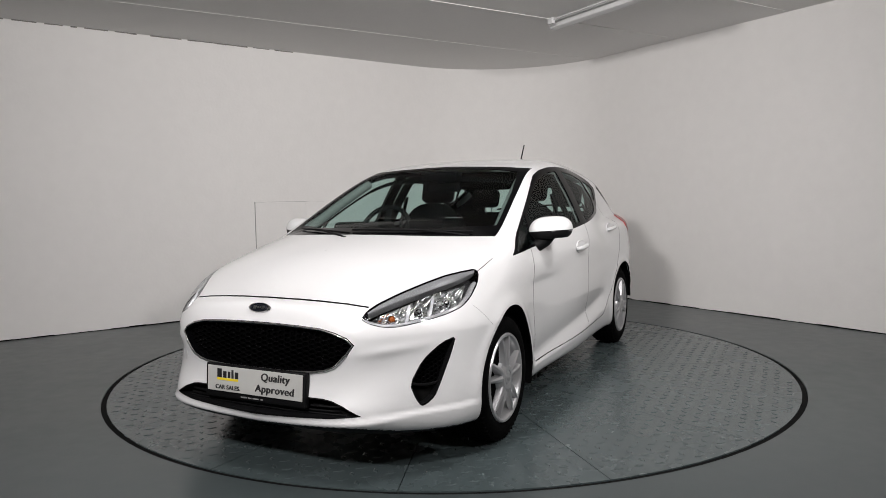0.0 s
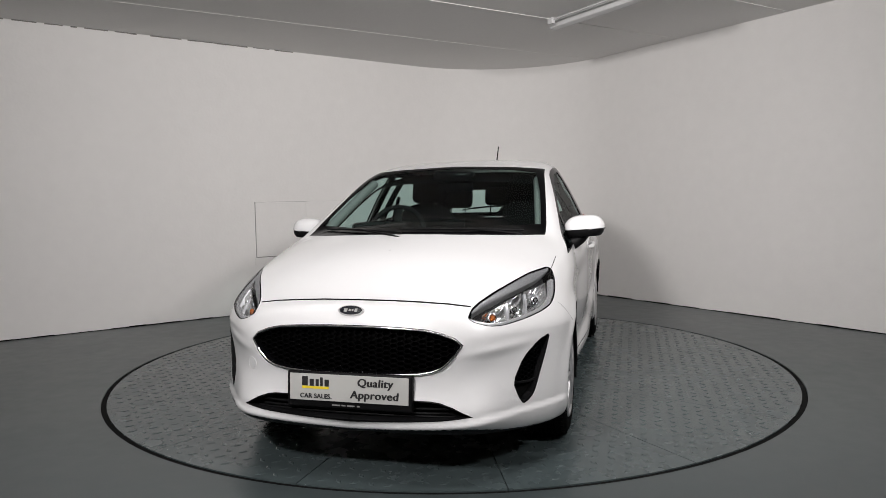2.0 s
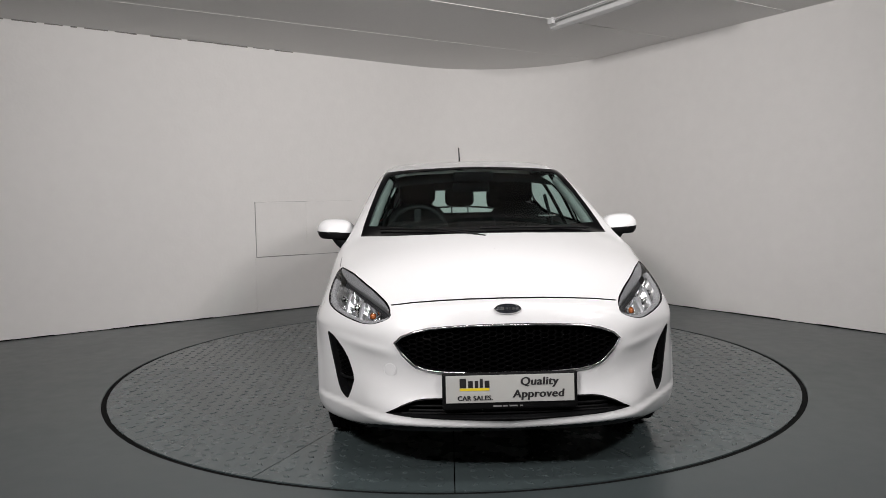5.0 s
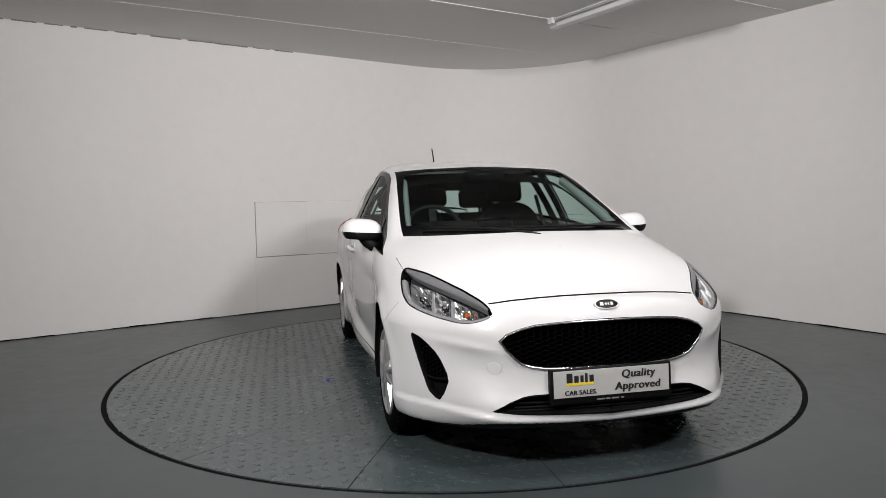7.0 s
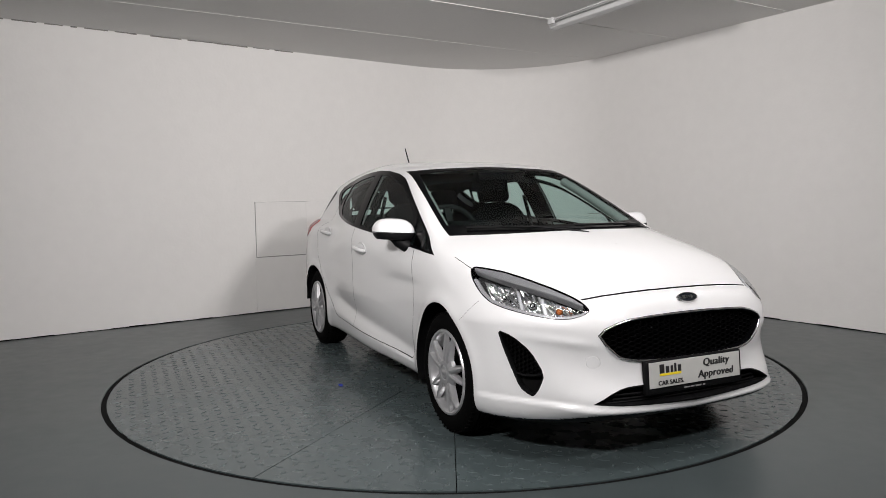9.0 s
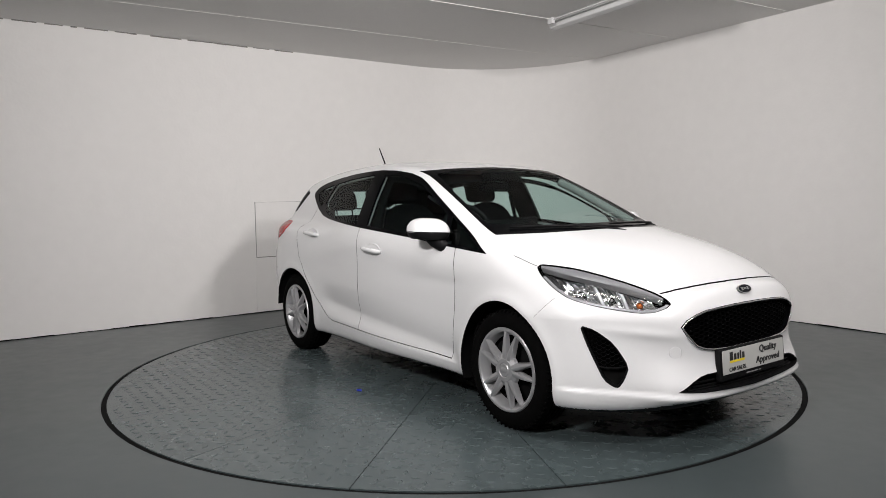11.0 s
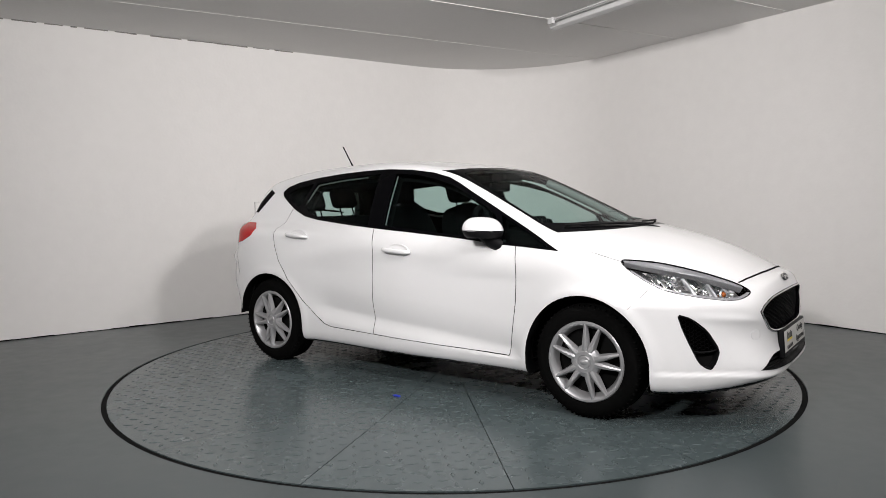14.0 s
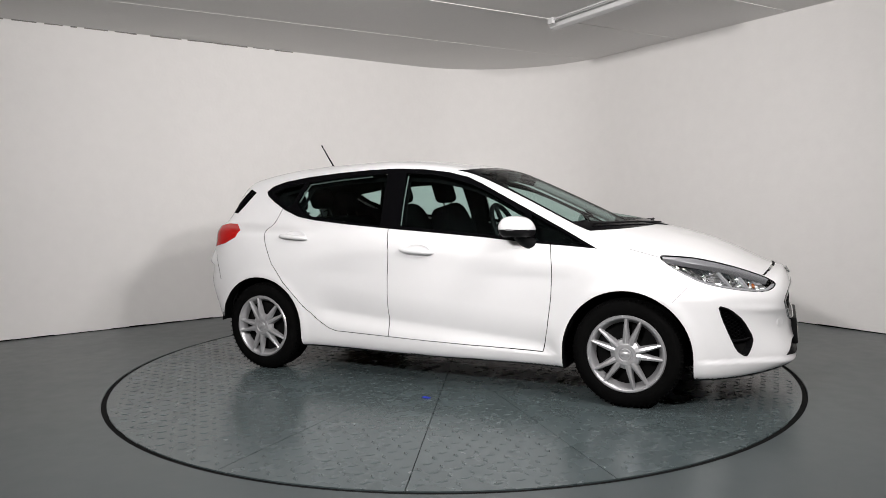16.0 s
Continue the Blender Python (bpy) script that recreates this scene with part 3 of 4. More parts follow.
GRILLE = [(0.0, 0.653), (0.104, 0.652), (0.217, 0.648), (0.317, 0.641), (0.380, 0.627), (0.434, 0.606), (0.463, 0.578), (0.434, 0.534), (0.400, 0.498), (0.378, 0.480), (0.340, 0.466), (0.285, 0.456), (0.163, 0.450), (0.0, 0.447)]
INTAKE = [(0.0, 0.362), (0.265, 0.362), (0.335, 0.360), (0.375, 0.354), (0.425, 0.336), (0.500, 0.297), (0.380, 0.285), (0.240, 0.277), (0.106, 0.270), (0.0, 0.265)]
TAIL_LAMP = [(-2.98, 0.985), (-2.864, 1.009), (-2.785, 1.005), (-2.696, 0.967), (-2.709, 0.919), (-2.811, 0.873), (-2.98, 0.842)]
HOOD_EDGE = [(0.0, 0.743), (0.154, 0.741), (0.268, 0.736), (0.38, 0.728), (0.47, 0.717), (0.60, 0.775), (0.735, 0.813), (0.741, 0.835), (0.745, 0.868)]
HOOD_POLY = HOOD_EDGE + [(0.72, 0.90), (0.69, 0.935), (0.66, 0.955), (0.382, 0.968), (0.176, 0.973), (0.0, 0.975)]
DOOR_FRONT = [(-0.42, 0.892), (-0.408, 0.765), (-0.417, 0.59), (-0.441, 0.412), (-0.468, 0.277)]
DOOR_SPLIT = [(-1.47, 0.979), (-1.455, 0.846), (-1.470, 0.686), (-1.476, 0.508), (-1.469, 0.300)]
DOOR_REAR = [(-2.42, 1.112), (-2.468, 0.973), (-2.427, 0.846), (-2.38, 0.74), (-2.285, 0.615), (-2.133, 0.461), (-2.014, 0.373), (-1.93, 0.325), (-1.87, 0.309)]
SILL_LINE = [(-1.87, 0.309), (-1.469, 0.300), (-0.951, 0.286), (-0.468, 0.277)]


def arch(centre, r):
    cx, cz = centre
    return [(cx + r, 0.0)] + [(cx + r * math.cos(math.pi * k / 30), cz + r * math.sin(math.pi * k / 30)) for k in range(31)] + [(cx - r, 0.0)]


def carve():
    s = Shell()
    flank = lambda c, n: (c[:, 1] > 0.4)
    ahead = lambda c, n: (n[:, 0] > 0.12) & (c[:, 0] > -1.3)
    nose = lambda c, n: (n[:, 0] > 0.15) & (c[:, 0] > 0.2)
    upper = lambda c, n: (n[:, 2] > 0.02) & (c[:, 0] > -0.4)
    corner = lambda c, n: (c[:, 0] > 0.0) & (c[:, 1] > 0.3)
    s.cut(arch(ARCH_F, 0.350), from_side, "hole", ("body",), flank)
    s.cut(arch(ARCH_R, 0.345), from_side, "hole", ("body",), flank)
    s.cut(DLO, from_side, "frame", ("body",), lambda c, n: (c[:, 1] > 0.4) & (n[:, 1] > 0.3))
    for poly, lb in ((GLASS_FRONT, "pane_front"), (GLASS_REAR, "pane_rear"), (GLASS_QUARTER, "pane_quarter"), (GLASS_SAIL, "pane_sail")):
        s.cut(poly, from_side, lb, ("frame",))
    s.cut(SCREEN, from_front, "screen_frit", ("body",), ahead)
    s.cut([(0.0, 1.352), (0.118, 1.349), (0.38, 1.336), (0.53, 1.315), (0.585, 1.19), (0.617, 1.08), (0.632, 1.015), (0.38, 1.008), (0.0, 1.012)], from_front, "screen", ("screen_frit",))
    s.cut(GRILLE, from_front, "grille", ("body",), nose)
    s.cut(inset(GRILLE[1:-1] + [(-0.3, 0.447), (-0.3, 0.653)], 0.013), from_front, "grille_mouth", ("grille",))
    s.cut(INTAKE, from_front, "intake", ("body",), nose)
    s.cut(inset(INTAKE[1:-1] + [(-0.3, 0.265), (-0.3, 0.362)], 0.004), from_front, "intake_mouth", ("intake",))
    s.cut(rounded(LAMP, 0.25, 1), from_corner, "lamp_rim", ("body",), corner)
    s.cut(inset(LAMP, 0.003), from_corner, "lamp", ("lamp_rim",), corner)
    s.cut(rounded(FOG, 0.25, 1), from_corner, "fog", ("body",), corner)
    s.cut(inset(FOG, 0.007), from_corner, "fog_mouth", ("fog",), corner)
    s.cut(TAIL_LAMP, from_side, "tail_lamp", ("body",), lambda c, n: (c[:, 1] > 0.45))
    s.cut(HOOD_POLY, from_front, "hood", ("body",), upper)
    s.seam(HOOD_EDGE[:5], from_front, ("body", "hood"), upper, 0.0042)
    s.seam(HOOD_EDGE[6:], from_front, ("body", "hood"), upper, 0.0025)
    s.cut([(-0.42, 0.90), (-0.42, 0.892)] + DOOR_FRONT[1:] + [(-0.951, 0.286), (-1.469, 0.300)] + DOOR_SPLIT[::-1][1:] + [(-1.47, 1.0)], from_side, "door_front", ("body",), flank)
    s.cut(DOOR_SPLIT + [(-1.87, 0.309)] + DOOR_REAR[::-1][1:] + [(-2.38, 1.13), (-2.2, 1.1)], from_side, "door_rear", ("body",), flank)
    for line in (DOOR_FRONT, DOOR_SPLIT, DOOR_REAR, SILL_LINE):
        s.seam(line, from_side, ("body", "door_front", "door_rear"), flank, 0.0042)
    s.cut([(-2.16, 0.0), (-2.16, 0.30), (-1.87, 0.309), (-1.469, 0.300), (-0.951, 0.286), (-0.468, 0.277), (-0.3, 0.277), (-0.3, 0.0)], from_side, "sill", ("body",), flank)
    s.seam([(0.245, 0.60), (0.33, 0.695)], from_side, ("body",), corner, 0.0015)
    s.cut([(0.21, 0.57), (0.33, 0.695), (0.55, 0.80), (1.0, 0.80), (1.0, 0.0), (0.30, 0.0)], from_side, "bumper", ("body",), None)
    s.seam([(-2.93, 0.845), (-2.87, 0.70), (-2.85, 0.62)], from_side, ("body",), flank, 0.004)
    s.cut([(-2.70, 0.0), (-2.82, 0.45), (-2.85, 0.60), (-3.4, 0.62), (-3.4, 0.0)], from_side, "rear_bumper", ("body",), None)
    s.cut([(-2.6, 0.0), (-2.6, 0.34), (-2.86, 0.36), (-3.4, 0.38), (-3.4, 0.0)], from_side, "valance", ("rear_bumper", "body"), None)
    s.cut([(-0.1, 1.30), (0.43, 1.285), (0.55, 1.02), (-0.1, 0.98)], from_front, "rear_pane", ("body",), lambda c, n: (n[:, 0] < -0.3) & (c[:, 0] < -2.5))
    s.cut([(-2.774, 1.258), (-2.712, 1.231), (-2.826, 1.083), (-2.90, 1.09)], from_side, "spoiler_trim", ("body",), lambda c, n: (c[:, 1] > 0.3))
    s.cut([(-0.1, 0.62), (0.62, 0.62), (0.60, 0.84), (0.52, 1.03), (0.47, 1.29), (-0.1, 1.32)], from_front, "tailgate", ("body",), lambda c, n: (n[:, 0] < -0.45) & (c[:, 0] < -2.6))
    n = np.array(s.n)[np.array(s.tri)].mean(1)
    s.lab = ["under" if k[2] < -0.72 and lb in ("body", "bumper", "sill", "rear_bumper") else lb for k, lb in zip(n, s.lab)]
    return s


LAMPBACK = material("smoked_lining", (0.035, 0.035, 0.037), 0.3, 0.0, var=0.25, scale=30, fine=60)


def make_car():
    car = tagged(new("car"), "white five-door hatchback car with black trim and silver wheel covers", "car")
    s = carve()
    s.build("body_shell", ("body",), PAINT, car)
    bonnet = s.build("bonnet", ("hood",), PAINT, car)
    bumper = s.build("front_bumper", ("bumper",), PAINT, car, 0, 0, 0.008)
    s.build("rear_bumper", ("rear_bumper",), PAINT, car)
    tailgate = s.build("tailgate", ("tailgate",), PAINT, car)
    s.build("rear_window", ("rear_pane",), GLASS, tailgate, 0, 0.003, 0.0)
    s.build("windscreen", ("screen",), WSGLASS, car, 0, 0.002, 0.0, "green-tinted windscreen")
    s.build("screen_border", ("screen_frit",), TRIM, car, 0, 0.001, 0.004, "black screen border")
    s.build("grille_surround", ("grille",), TRIM, bumper, 0, 0.002, 0.04, "black grille surround")
    s.build("grille_back", ("grille_mouth",), DARK, bumper, 0, 0.045, 0.0, "black grille mesh")
    s.build("lower_intake", ("intake_mouth",), DARK, bumper, 0, 0.05, 0.0, "black lower air intake")
    s.build("intake_edge", ("intake",), PLASTIC, bumper, 0, 0.004, 0.05, "black intake edge")
    for side in (1, -1):
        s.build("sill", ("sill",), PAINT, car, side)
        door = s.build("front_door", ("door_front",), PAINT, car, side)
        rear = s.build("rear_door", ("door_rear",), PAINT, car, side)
        s.build("window_frame", ("frame",), TRIM, car, side, 0.001, 0.010, "black window surround and pillars")
        s.build("window", ("pane_front",), GLASS, door, side, 0.004, 0.0, "tinted side window")
        s.build("quarter_window", ("pane_sail",), GLASS, car, side, 0.004, 0.0, "small triangular dark window")
        s.build("window", ("pane_rear",), GLASS, rear, side, 0.004, 0.0, "tinted side window")
        s.build("quarter_window", ("pane_quarter",), GLASS, car, side, 0.004, 0.0)
        s.build("spoiler_trim", ("spoiler_trim",), TRIM, car, side, 0.0, 0.01)
        lamp = s.build("headlight", ("lamp_rim",), TRIM, car, side, 0.001, 0.007, "headlight with clear lens and amber indicator")
        s.build("lens", ("lamp",), CLEAR, lamp, side, 0.001, 0.0, "clear lens")
        s.build("housing", ("lamp",), LAMPBACK, lamp, side, 0.066, 0.0)
        s.build("tail_light", ("tail_lamp",), RED, car, side, -0.004, 0.02, "red tail light")
        bezel = s.build("fog_bezel", ("fog",), PLASTIC, bumper, side, 0.003, 0.042, "black corner air vent")
        s.build("vent_back", ("fog_mouth",), DARK, bezel, side, 0.042, 0.0)
    s.build("underbody", ("under",), PLASTIC, car, 0, 0.0, 0.0, "black underbody")
    # inner skin: headliner, pillars, door cards, wheel housings
    inner = ("body", "hood", "bumper", "rear_bumper", "tailgate", "sill", "door_front", "door_rear", "frame", "gap", "screen_frit", "tail_lamp", "lamp", "lamp_rim", "spoiler_trim", "fog", "fog_mouth", "grille", "grille_mouth", "intake", "intake_mouth", "under")
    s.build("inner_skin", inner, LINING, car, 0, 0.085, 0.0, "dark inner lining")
    return car, s


car_thing, shell = make_car()


def surface(eye, way, far=1.5):
    p = cast(np.array([eye], float), np.array([Vector(way).normalized()], float), far)[0]
    return Vector(p), Vector(slope(p[None])[0])


def corner_point(u, z):
    """A place on the front corner, by its offset across the corner and its height."""
    h = 2 ** -0.5
    return surface(((-u + 0.28) * h, (u + 0.28) * h, z), (1, 1, 0), 1.2)


def screen_point(y, z):
    return surface((-1.4, y, z), (1, 0, 0), 1.6)


def mirrored(v, side):
    return Vector((v.x, v.y * side, v.z))


def aimed(p, n, up=(0, 0, 1)):
    """A frame at p whose z axis is n and whose y axis points up as far as it can."""
    n = Vector(n).normalized()
    x = Vector(up).cross(n).normalized()
    m = Matrix((x, n.cross(x), n)).transposed().to_4x4()
    m.translation = p
    return m


def honeycomb(points, w, h, rim, depth):
    """Open six-sided cells on frames; each a ring of narrow walls."""
    bm = bmesh.new()
    for m in points:
        ring = []
        for k, q in ((1.0, 0.0), (1.0 - rim, 0.0), (1.0 - rim, -depth)):
            ring.append([bm.verts.new(m @ Vector((k * w * cx, k * h * cy, q))) for cx, cy in ((-0.5, 0), (-0.25, 0.5), (0.25, 0.5), (0.5, 0), (0.25, -0.5), (-0.25, -0.5))])
        for a, b in zip(ring, ring[1:]):
            for i in range(6):
                bm.faces.new((a[i], b[i], b[(i + 1) % 6], a[(i + 1) % 6]))
    return bm


def inside(poly, x, y):
    hit = False
    for i in range(len(poly)):
        (ax, ay), (bx, by) = poly[i], poly[(i + 1) % len(poly)]
        if (ay > y) != (by > y) and x < ax + (y - ay) / (by - ay) * (bx - ax):
            hit = not hit
    return hit


def child(parent, name):
    return [c for c in parent.children if c.name.split(".")[0] == name]


bumper_part = child(car_thing, "front_bumper")[0]


def grille_details():
    mouth = inset(GRILLE[1:-1] + [(-0.3, 0.447), (-0.3, 0.653)], 0.010)
    cells = []
    w, h = 0.040, 0.021
    for j in range(-14, 15):
        for i in range(-16, 17):
            y, z = i * w * 0.75, 0.55 + j * h * 0.5
            if (i + j) % 2 == 0 and inside(mouth, abs(y), z):
                p, n = nose_point(abs(y), z)
                p, n = mirrored(p, -1 if y < 0 else 1), mirrored(n, -1 if y < 0 else 1)
                cells.append(aimed(p - n * 0.020, n))
    part("grille_mesh", honeycomb(cells, w * 1.02, h * 1.02, 0.16, 0.018), MESHBLACK, bumper_part, "black honeycomb grille", None)
    ring = inset(GRILLE[1:-1], 0.006)
    for line, r in ((ring[6:], 0.0062), (ring[:7], 0.0038)):
        pts = []
        for y, z in line:
            p, n = nose_point(y, z)
            pts.append(p + n * 0.003)
        left = [mirrored(p, -1) for p in pts]
        full = pts + left[::-1] if r > 0.005 else left[::-1] + pts
        part("chrome_strip", tube(bmesh.new(), full, r, 8), CHROME, bumper_part, "bright chrome strip", 60)
    bars = bmesh.new()
    for z in (0.295, 0.315, 0.335):
        pts = []
        for k in range(-18, 19):
            y = k * 0.0245 * (1 if z < 0.3 else 0.93)
            p, n = nose_point(abs(y), z)
            pts.append(mirrored(p - n * 0.03, -1 if y < 0 else 1))
        tube(bars, pts, 0.005, 6)
    part("intake_bar", bars, PLASTIC, bumper_part, "", 60)
    for side in (1, -1):
        cells = []
        for j in range(-16, 17):
            for i in range(-8, 20):
                u, z = i * 0.019, 0.45 + j * 0.0095
                if (i + j) % 2 == 0 and inside(inset(FOG, 0.006), u, z) and z > 0.40:
                    p, n = corner_point(u, z)
                    cells.append(aimed(mirrored(p - n * 0.026, side), mirrored(n, side)))
        part("vent_mesh", honeycomb(cells, 0.0255, 0.019, 0.18, 0.012), MESHBLACK, bumper_part, "", None)
        pts = []
        for u, z in ((0.15, 0.40), (0.10, 0.392), (0.05, 0.395), (0.01, 0.405)):
            p, n = corner_point(u, z)
            pts.append(mirrored(p - n * 0.018, side))
        part("vent_bar", tube(bmesh.new(), pts, 0.006, 6), PLASTIC, bumper_part, "", 60)


grille_details()


def words(name, text, size, m, mat, parent, shear=0.0, heavy=0.0):
    c = bpy.data.curves.new(name, "FONT")
    c.body, c.size, c.shear, c.extrude, c.align_x, c.align_y = text, size, shear, 0.0004, "CENTER", "CENTER"
    c.space_character = 1.07
    tmp = new("lettering", c)
    bpy.context.view_layer.update()
    me = bpy.data.meshes.new_from_object(tmp.evaluated_get(bpy.context.evaluated_depsgraph_get()))
    bpy.data.objects.remove(tmp)
    bm = bmesh.new()
    for k in range(5):
        # bold strokes: the same outline set side by side, a hair apart in depth
        shifted = me.copy()
        shifted.transform(m @ Matrix.Translation(((k - 2) * heavy * 0.5, (k % 3 - 1) * heavy * 0.3, 0.00005 * k)))
        bm.from_mesh(shifted)
        bpy.data.meshes.remove(shifted)
    bpy.data.meshes.remove(me)
    return link(name, bm, mat, parent)


ROOMGREY2 = material("grey_print", (0.20, 0.20, 0.20), 0.6, var=0.05)


def number_plate():
    m = Matrix(((0, 0, 1, 0.834), (1, 0, 0, 0), (0, 1, 0, 0.397), (0, 0, 0, 1))) @ Matrix.Rotation(radians(-4), 4, "X")
    bm = box(bmesh.new(), 0, -0.008, -0.012, 0.540, 0.146, 0.030, m, 0.008, 3)
    root = part("plate_holder", bm, PLASTIC, bumper_part, "black plastic plate holder")
    bm = box(bmesh.new(), 0, 0.002, 0.004, 0.512, 0.108, 0.003, m, 0.001, 1)
    part("plate", bm, PLATEWHITE, root, "white dealer plate with black lettering")
    z = Matrix.Translation((0, 0, 0.0065))
    words("lettering", "Quality", 0.044, m @ z @ Matrix.Translation((0.115, 0.028, 0)) @ Matrix.Diagonal((1.08, 1, 1, 1)), INK, root, 0.10, 0.0018)
    words("lettering", "Approved", 0.044, m @ z @ Matrix.Translation((0.112, -0.021, 0)) @ Matrix.Diagonal((1.08, 1, 1, 1)), INK, root, 0.10, 0.0018)
    words("lettering", "CAR SALES.", 0.026, m @ z @ Matrix.Translation((-0.14, -0.034, 0)), INK, root, 0.0, 0.0013)
    bm = bmesh.new()
    for x, w, h, dy in ((-0.188, 0.030, 0.038, 0.0), (-0.158, 0.022, 0.028, -0.005), (-0.134, 0.016, 0.028, -0.005), (-0.115, 0.014, 0.036, -0.001), (-0.092, 0.022, 0.028, -0.005)):
        box(bm, x, 0.026 + dy, 0.006, w * 0.86, h, 0.001, m, 0.0003, 1)
    part("logo", bm, INK, root, "black block logo", None)
    part("logo_underline", box(bmesh.new(), -0.142, 0.001, 0.006, 0.118, 0.010, 0.001, m), YELLOW, root, "yellow stripe", None)
    bm = bmesh.new()
    for x, w in ((-0.052, 0.034), (-0.020, 0.018), (0.012, 0.032), (0.044, 0.012)):
        box(bm, x, -0.067, 0.0035, w, 0.0055, 0.001, m)
    part("caption_strip", bm, ROOMGREY2, root, "small pale caption bars", None)


number_plate()


def badge():
    p, n = nose_point(0.0, 0.706)
    m = aimed(p + n * 0.002, n)
    sc = m @ Matrix.Diagonal((1.0, 0.40, 1.0, 1))
    root = part("badge", lathe(bmesh.new(), [(0.0005, 0.006), (0.046, 0.006), (0.049, 0.004)], 40, sc), NAVY, bonnet_part, "dark blue oval badge with chrome edge")
    part("badge_rim", lathe(bmesh.new(), [(0.048, 0.0), (0.049, 0.007), (0.054, 0.007), (0.057, 0.0)], 40, sc), CHROME, root)
    bm = bmesh.new()
    for x, w, h in ((-0.022, 0.016, 0.016), (-0.004, 0.010, 0.010), (0.008, 0.008, 0.010), (0.022, 0.012, 0.015)):
        box(bm, x, 0, 0.007, w, h, 0.0015, m, 0.0006, 1)
    part("badge_mark", bm, CHROME, root, "", None)


bonnet_part = child(car_thing, "bonnet")[0]
badge()


def headlight_details(side, lamp):
    rng = random.Random(11)

    def at(u, z, d):
        p, n = corner_point(u, z)
        return mirrored(p - n * d, side)

    def sheet(rows):
        bm = bmesh.new()
        vs = [[bm.verts.new(p) for p in row] for row in rows]
        for ra, rb in zip(vs, vs[1:]):
            for i in range(len(ra) - 1):
                bm.faces.new((ra[i], rb[i], rb[i + 1], ra[i + 1]))
        bmesh.ops.recalc_face_normals(bm, faces=bm.faces)
        return bm

    # three faceted bowls side by side, each given by its corners: low inner, low outer, high outer, high inner
    for name, q, nu, nz, deep in (("reflector", ((0.118, 0.672), (0.262, 0.700), (0.325, 0.785), (0.152, 0.768)), 9, 7, 0.050),
                                  ("reflector", ((0.012, 0.655), (0.104, 0.668), (0.138, 0.764), (0.038, 0.738)), 7, 7, 0.044),
                                  ("indicator", ((-0.122, 0.660), (-0.002, 0.654), (0.024, 0.733), (-0.098, 0.698)), 7, 5, 0.036)):
        rows = []
        for j in range(nz + 1):
            row = []
            for i in range(nu + 1):
                f, g = i / nu, j / nz
                u = (q[0][0] * (1 - f) + q[1][0] * f) * (1 - g) + (q[3][0] * (1 - f) + q[2][0] * f) * g
                z = (q[0][1] * (1 - f) + q[1][1] * f) * (1 - g) + (q[3][1] * (1 - f) + q[2][1] * f) * g
                hollow = (math.sin(math.pi * f) * math.sin(math.pi * g)) ** 0.6
                row.append(at(u, z, 0.024 + deep * hollow * 0.8 + rng.uniform(-0.008, 0.008) * (0.2 + hollow)))
            rows.append(row)
        bowl = part(name, sheet(rows), MIRROR, lamp, "faceted chrome reflector", None)
        u, z = sum(c[0] for c in q) / 4, sum(c[1] for c in q) / 4
        p, n = corner_point(u, z)
        r = 0.012 if name == "indicator" else 0.010
        m = aimed(mirrored(p - n * 0.034, side), mirrored(Vector((0.93, 0.30, 0.05)) + n * 0.6, side))
        bm = lathe(bmesh.new(), [(0.0005, 0.004), (r * 0.6, 0.002), (r, -0.006), (r, -0.03)], 16, m)
        part("bulb", bm, AMBER if name == "indicator" else CHROME, bowl, "amber bulb" if name == "indicator" else "chrome bulb cap")
        part("bulb_ring", lathe(bmesh.new(), [(r * 1.15, -0.012), (r * 1.3, -0.004), (r * 1.6, -0.006), (r * 1.7, -0.016)], 16, m), CHROME, bowl)
    # slanted bars between the bowls
    for u0, z0, u1, z1 in ((0.146, 0.756, 0.108, 0.668), (0.030, 0.728, 0.004, 0.652)):
        rows = [[at(u0 + (u1 - u0) * k / 4 + o, z0 + (z1 - z0) * k / 4, dd) for o, dd in ((-0.012, 0.034), (-0.006, 0.017), (0.006, 0.017), (0.012, 0.034))] for k in range(5)]
        part("divider", sheet(rows), SILVER, lamp, "", 30)
    # grey band under the upper edge, widest towards the wing
    top = inset(LAMP, 0.0045)
    rows = []
    for i, w in zip((1, 2, 3, 4, 5, 6, 7), (0.008, 0.017, 0.023, 0.020, 0.015, 0.009, 0.004)):
        u, z = top[i]
        rows.append([at(u, z - w * f, dd) for f, dd in ((0.0, 0.004), (0.2, 0.0045), (0.8, 0.008), (1.0, 0.013), (1.08, 0.040))])
    part("upper_band", sheet(rows), ROOMGREY, lamp, "satin grey upper band", 40)
    # pale strip down the outer end and along the lower edge to the inner tip
    far_line, near_line = inset(LAMP, 0.0045), inset(LAMP, 0.018)
    rows = []
    for i in (16, 15, 14, 13, 12, 11, 10, 9, 8):
        (ua, za), (ub, zb) = far_line[i], near_line[i]
        rows.append([at(ua + (ub - ua) * f, za + (zb - za) * f, dd) for f, dd in ((0.0, 0.006), (0.15, 0.006), (0.8, 0.009), (1.0, 0.014), (1.1, 0.034))])
    part("light_strip", sheet(rows), STRIP, lamp, "pale daytime light strip", 40)


STRIP = material("pale_light_guide", (0.26, 0.26, 0.265), 0.2, var=0.03, scale=30, coat=0.5)
ROOMGREY = material("satin_grey", (0.17, 0.17, 0.175), 0.3, var=0.03)
for lamp_part in child(car_thing, "headlight"):
    headlight_details(1 if lamp_part.data.vertices[0].co.y > 0 else -1, lamp_part)


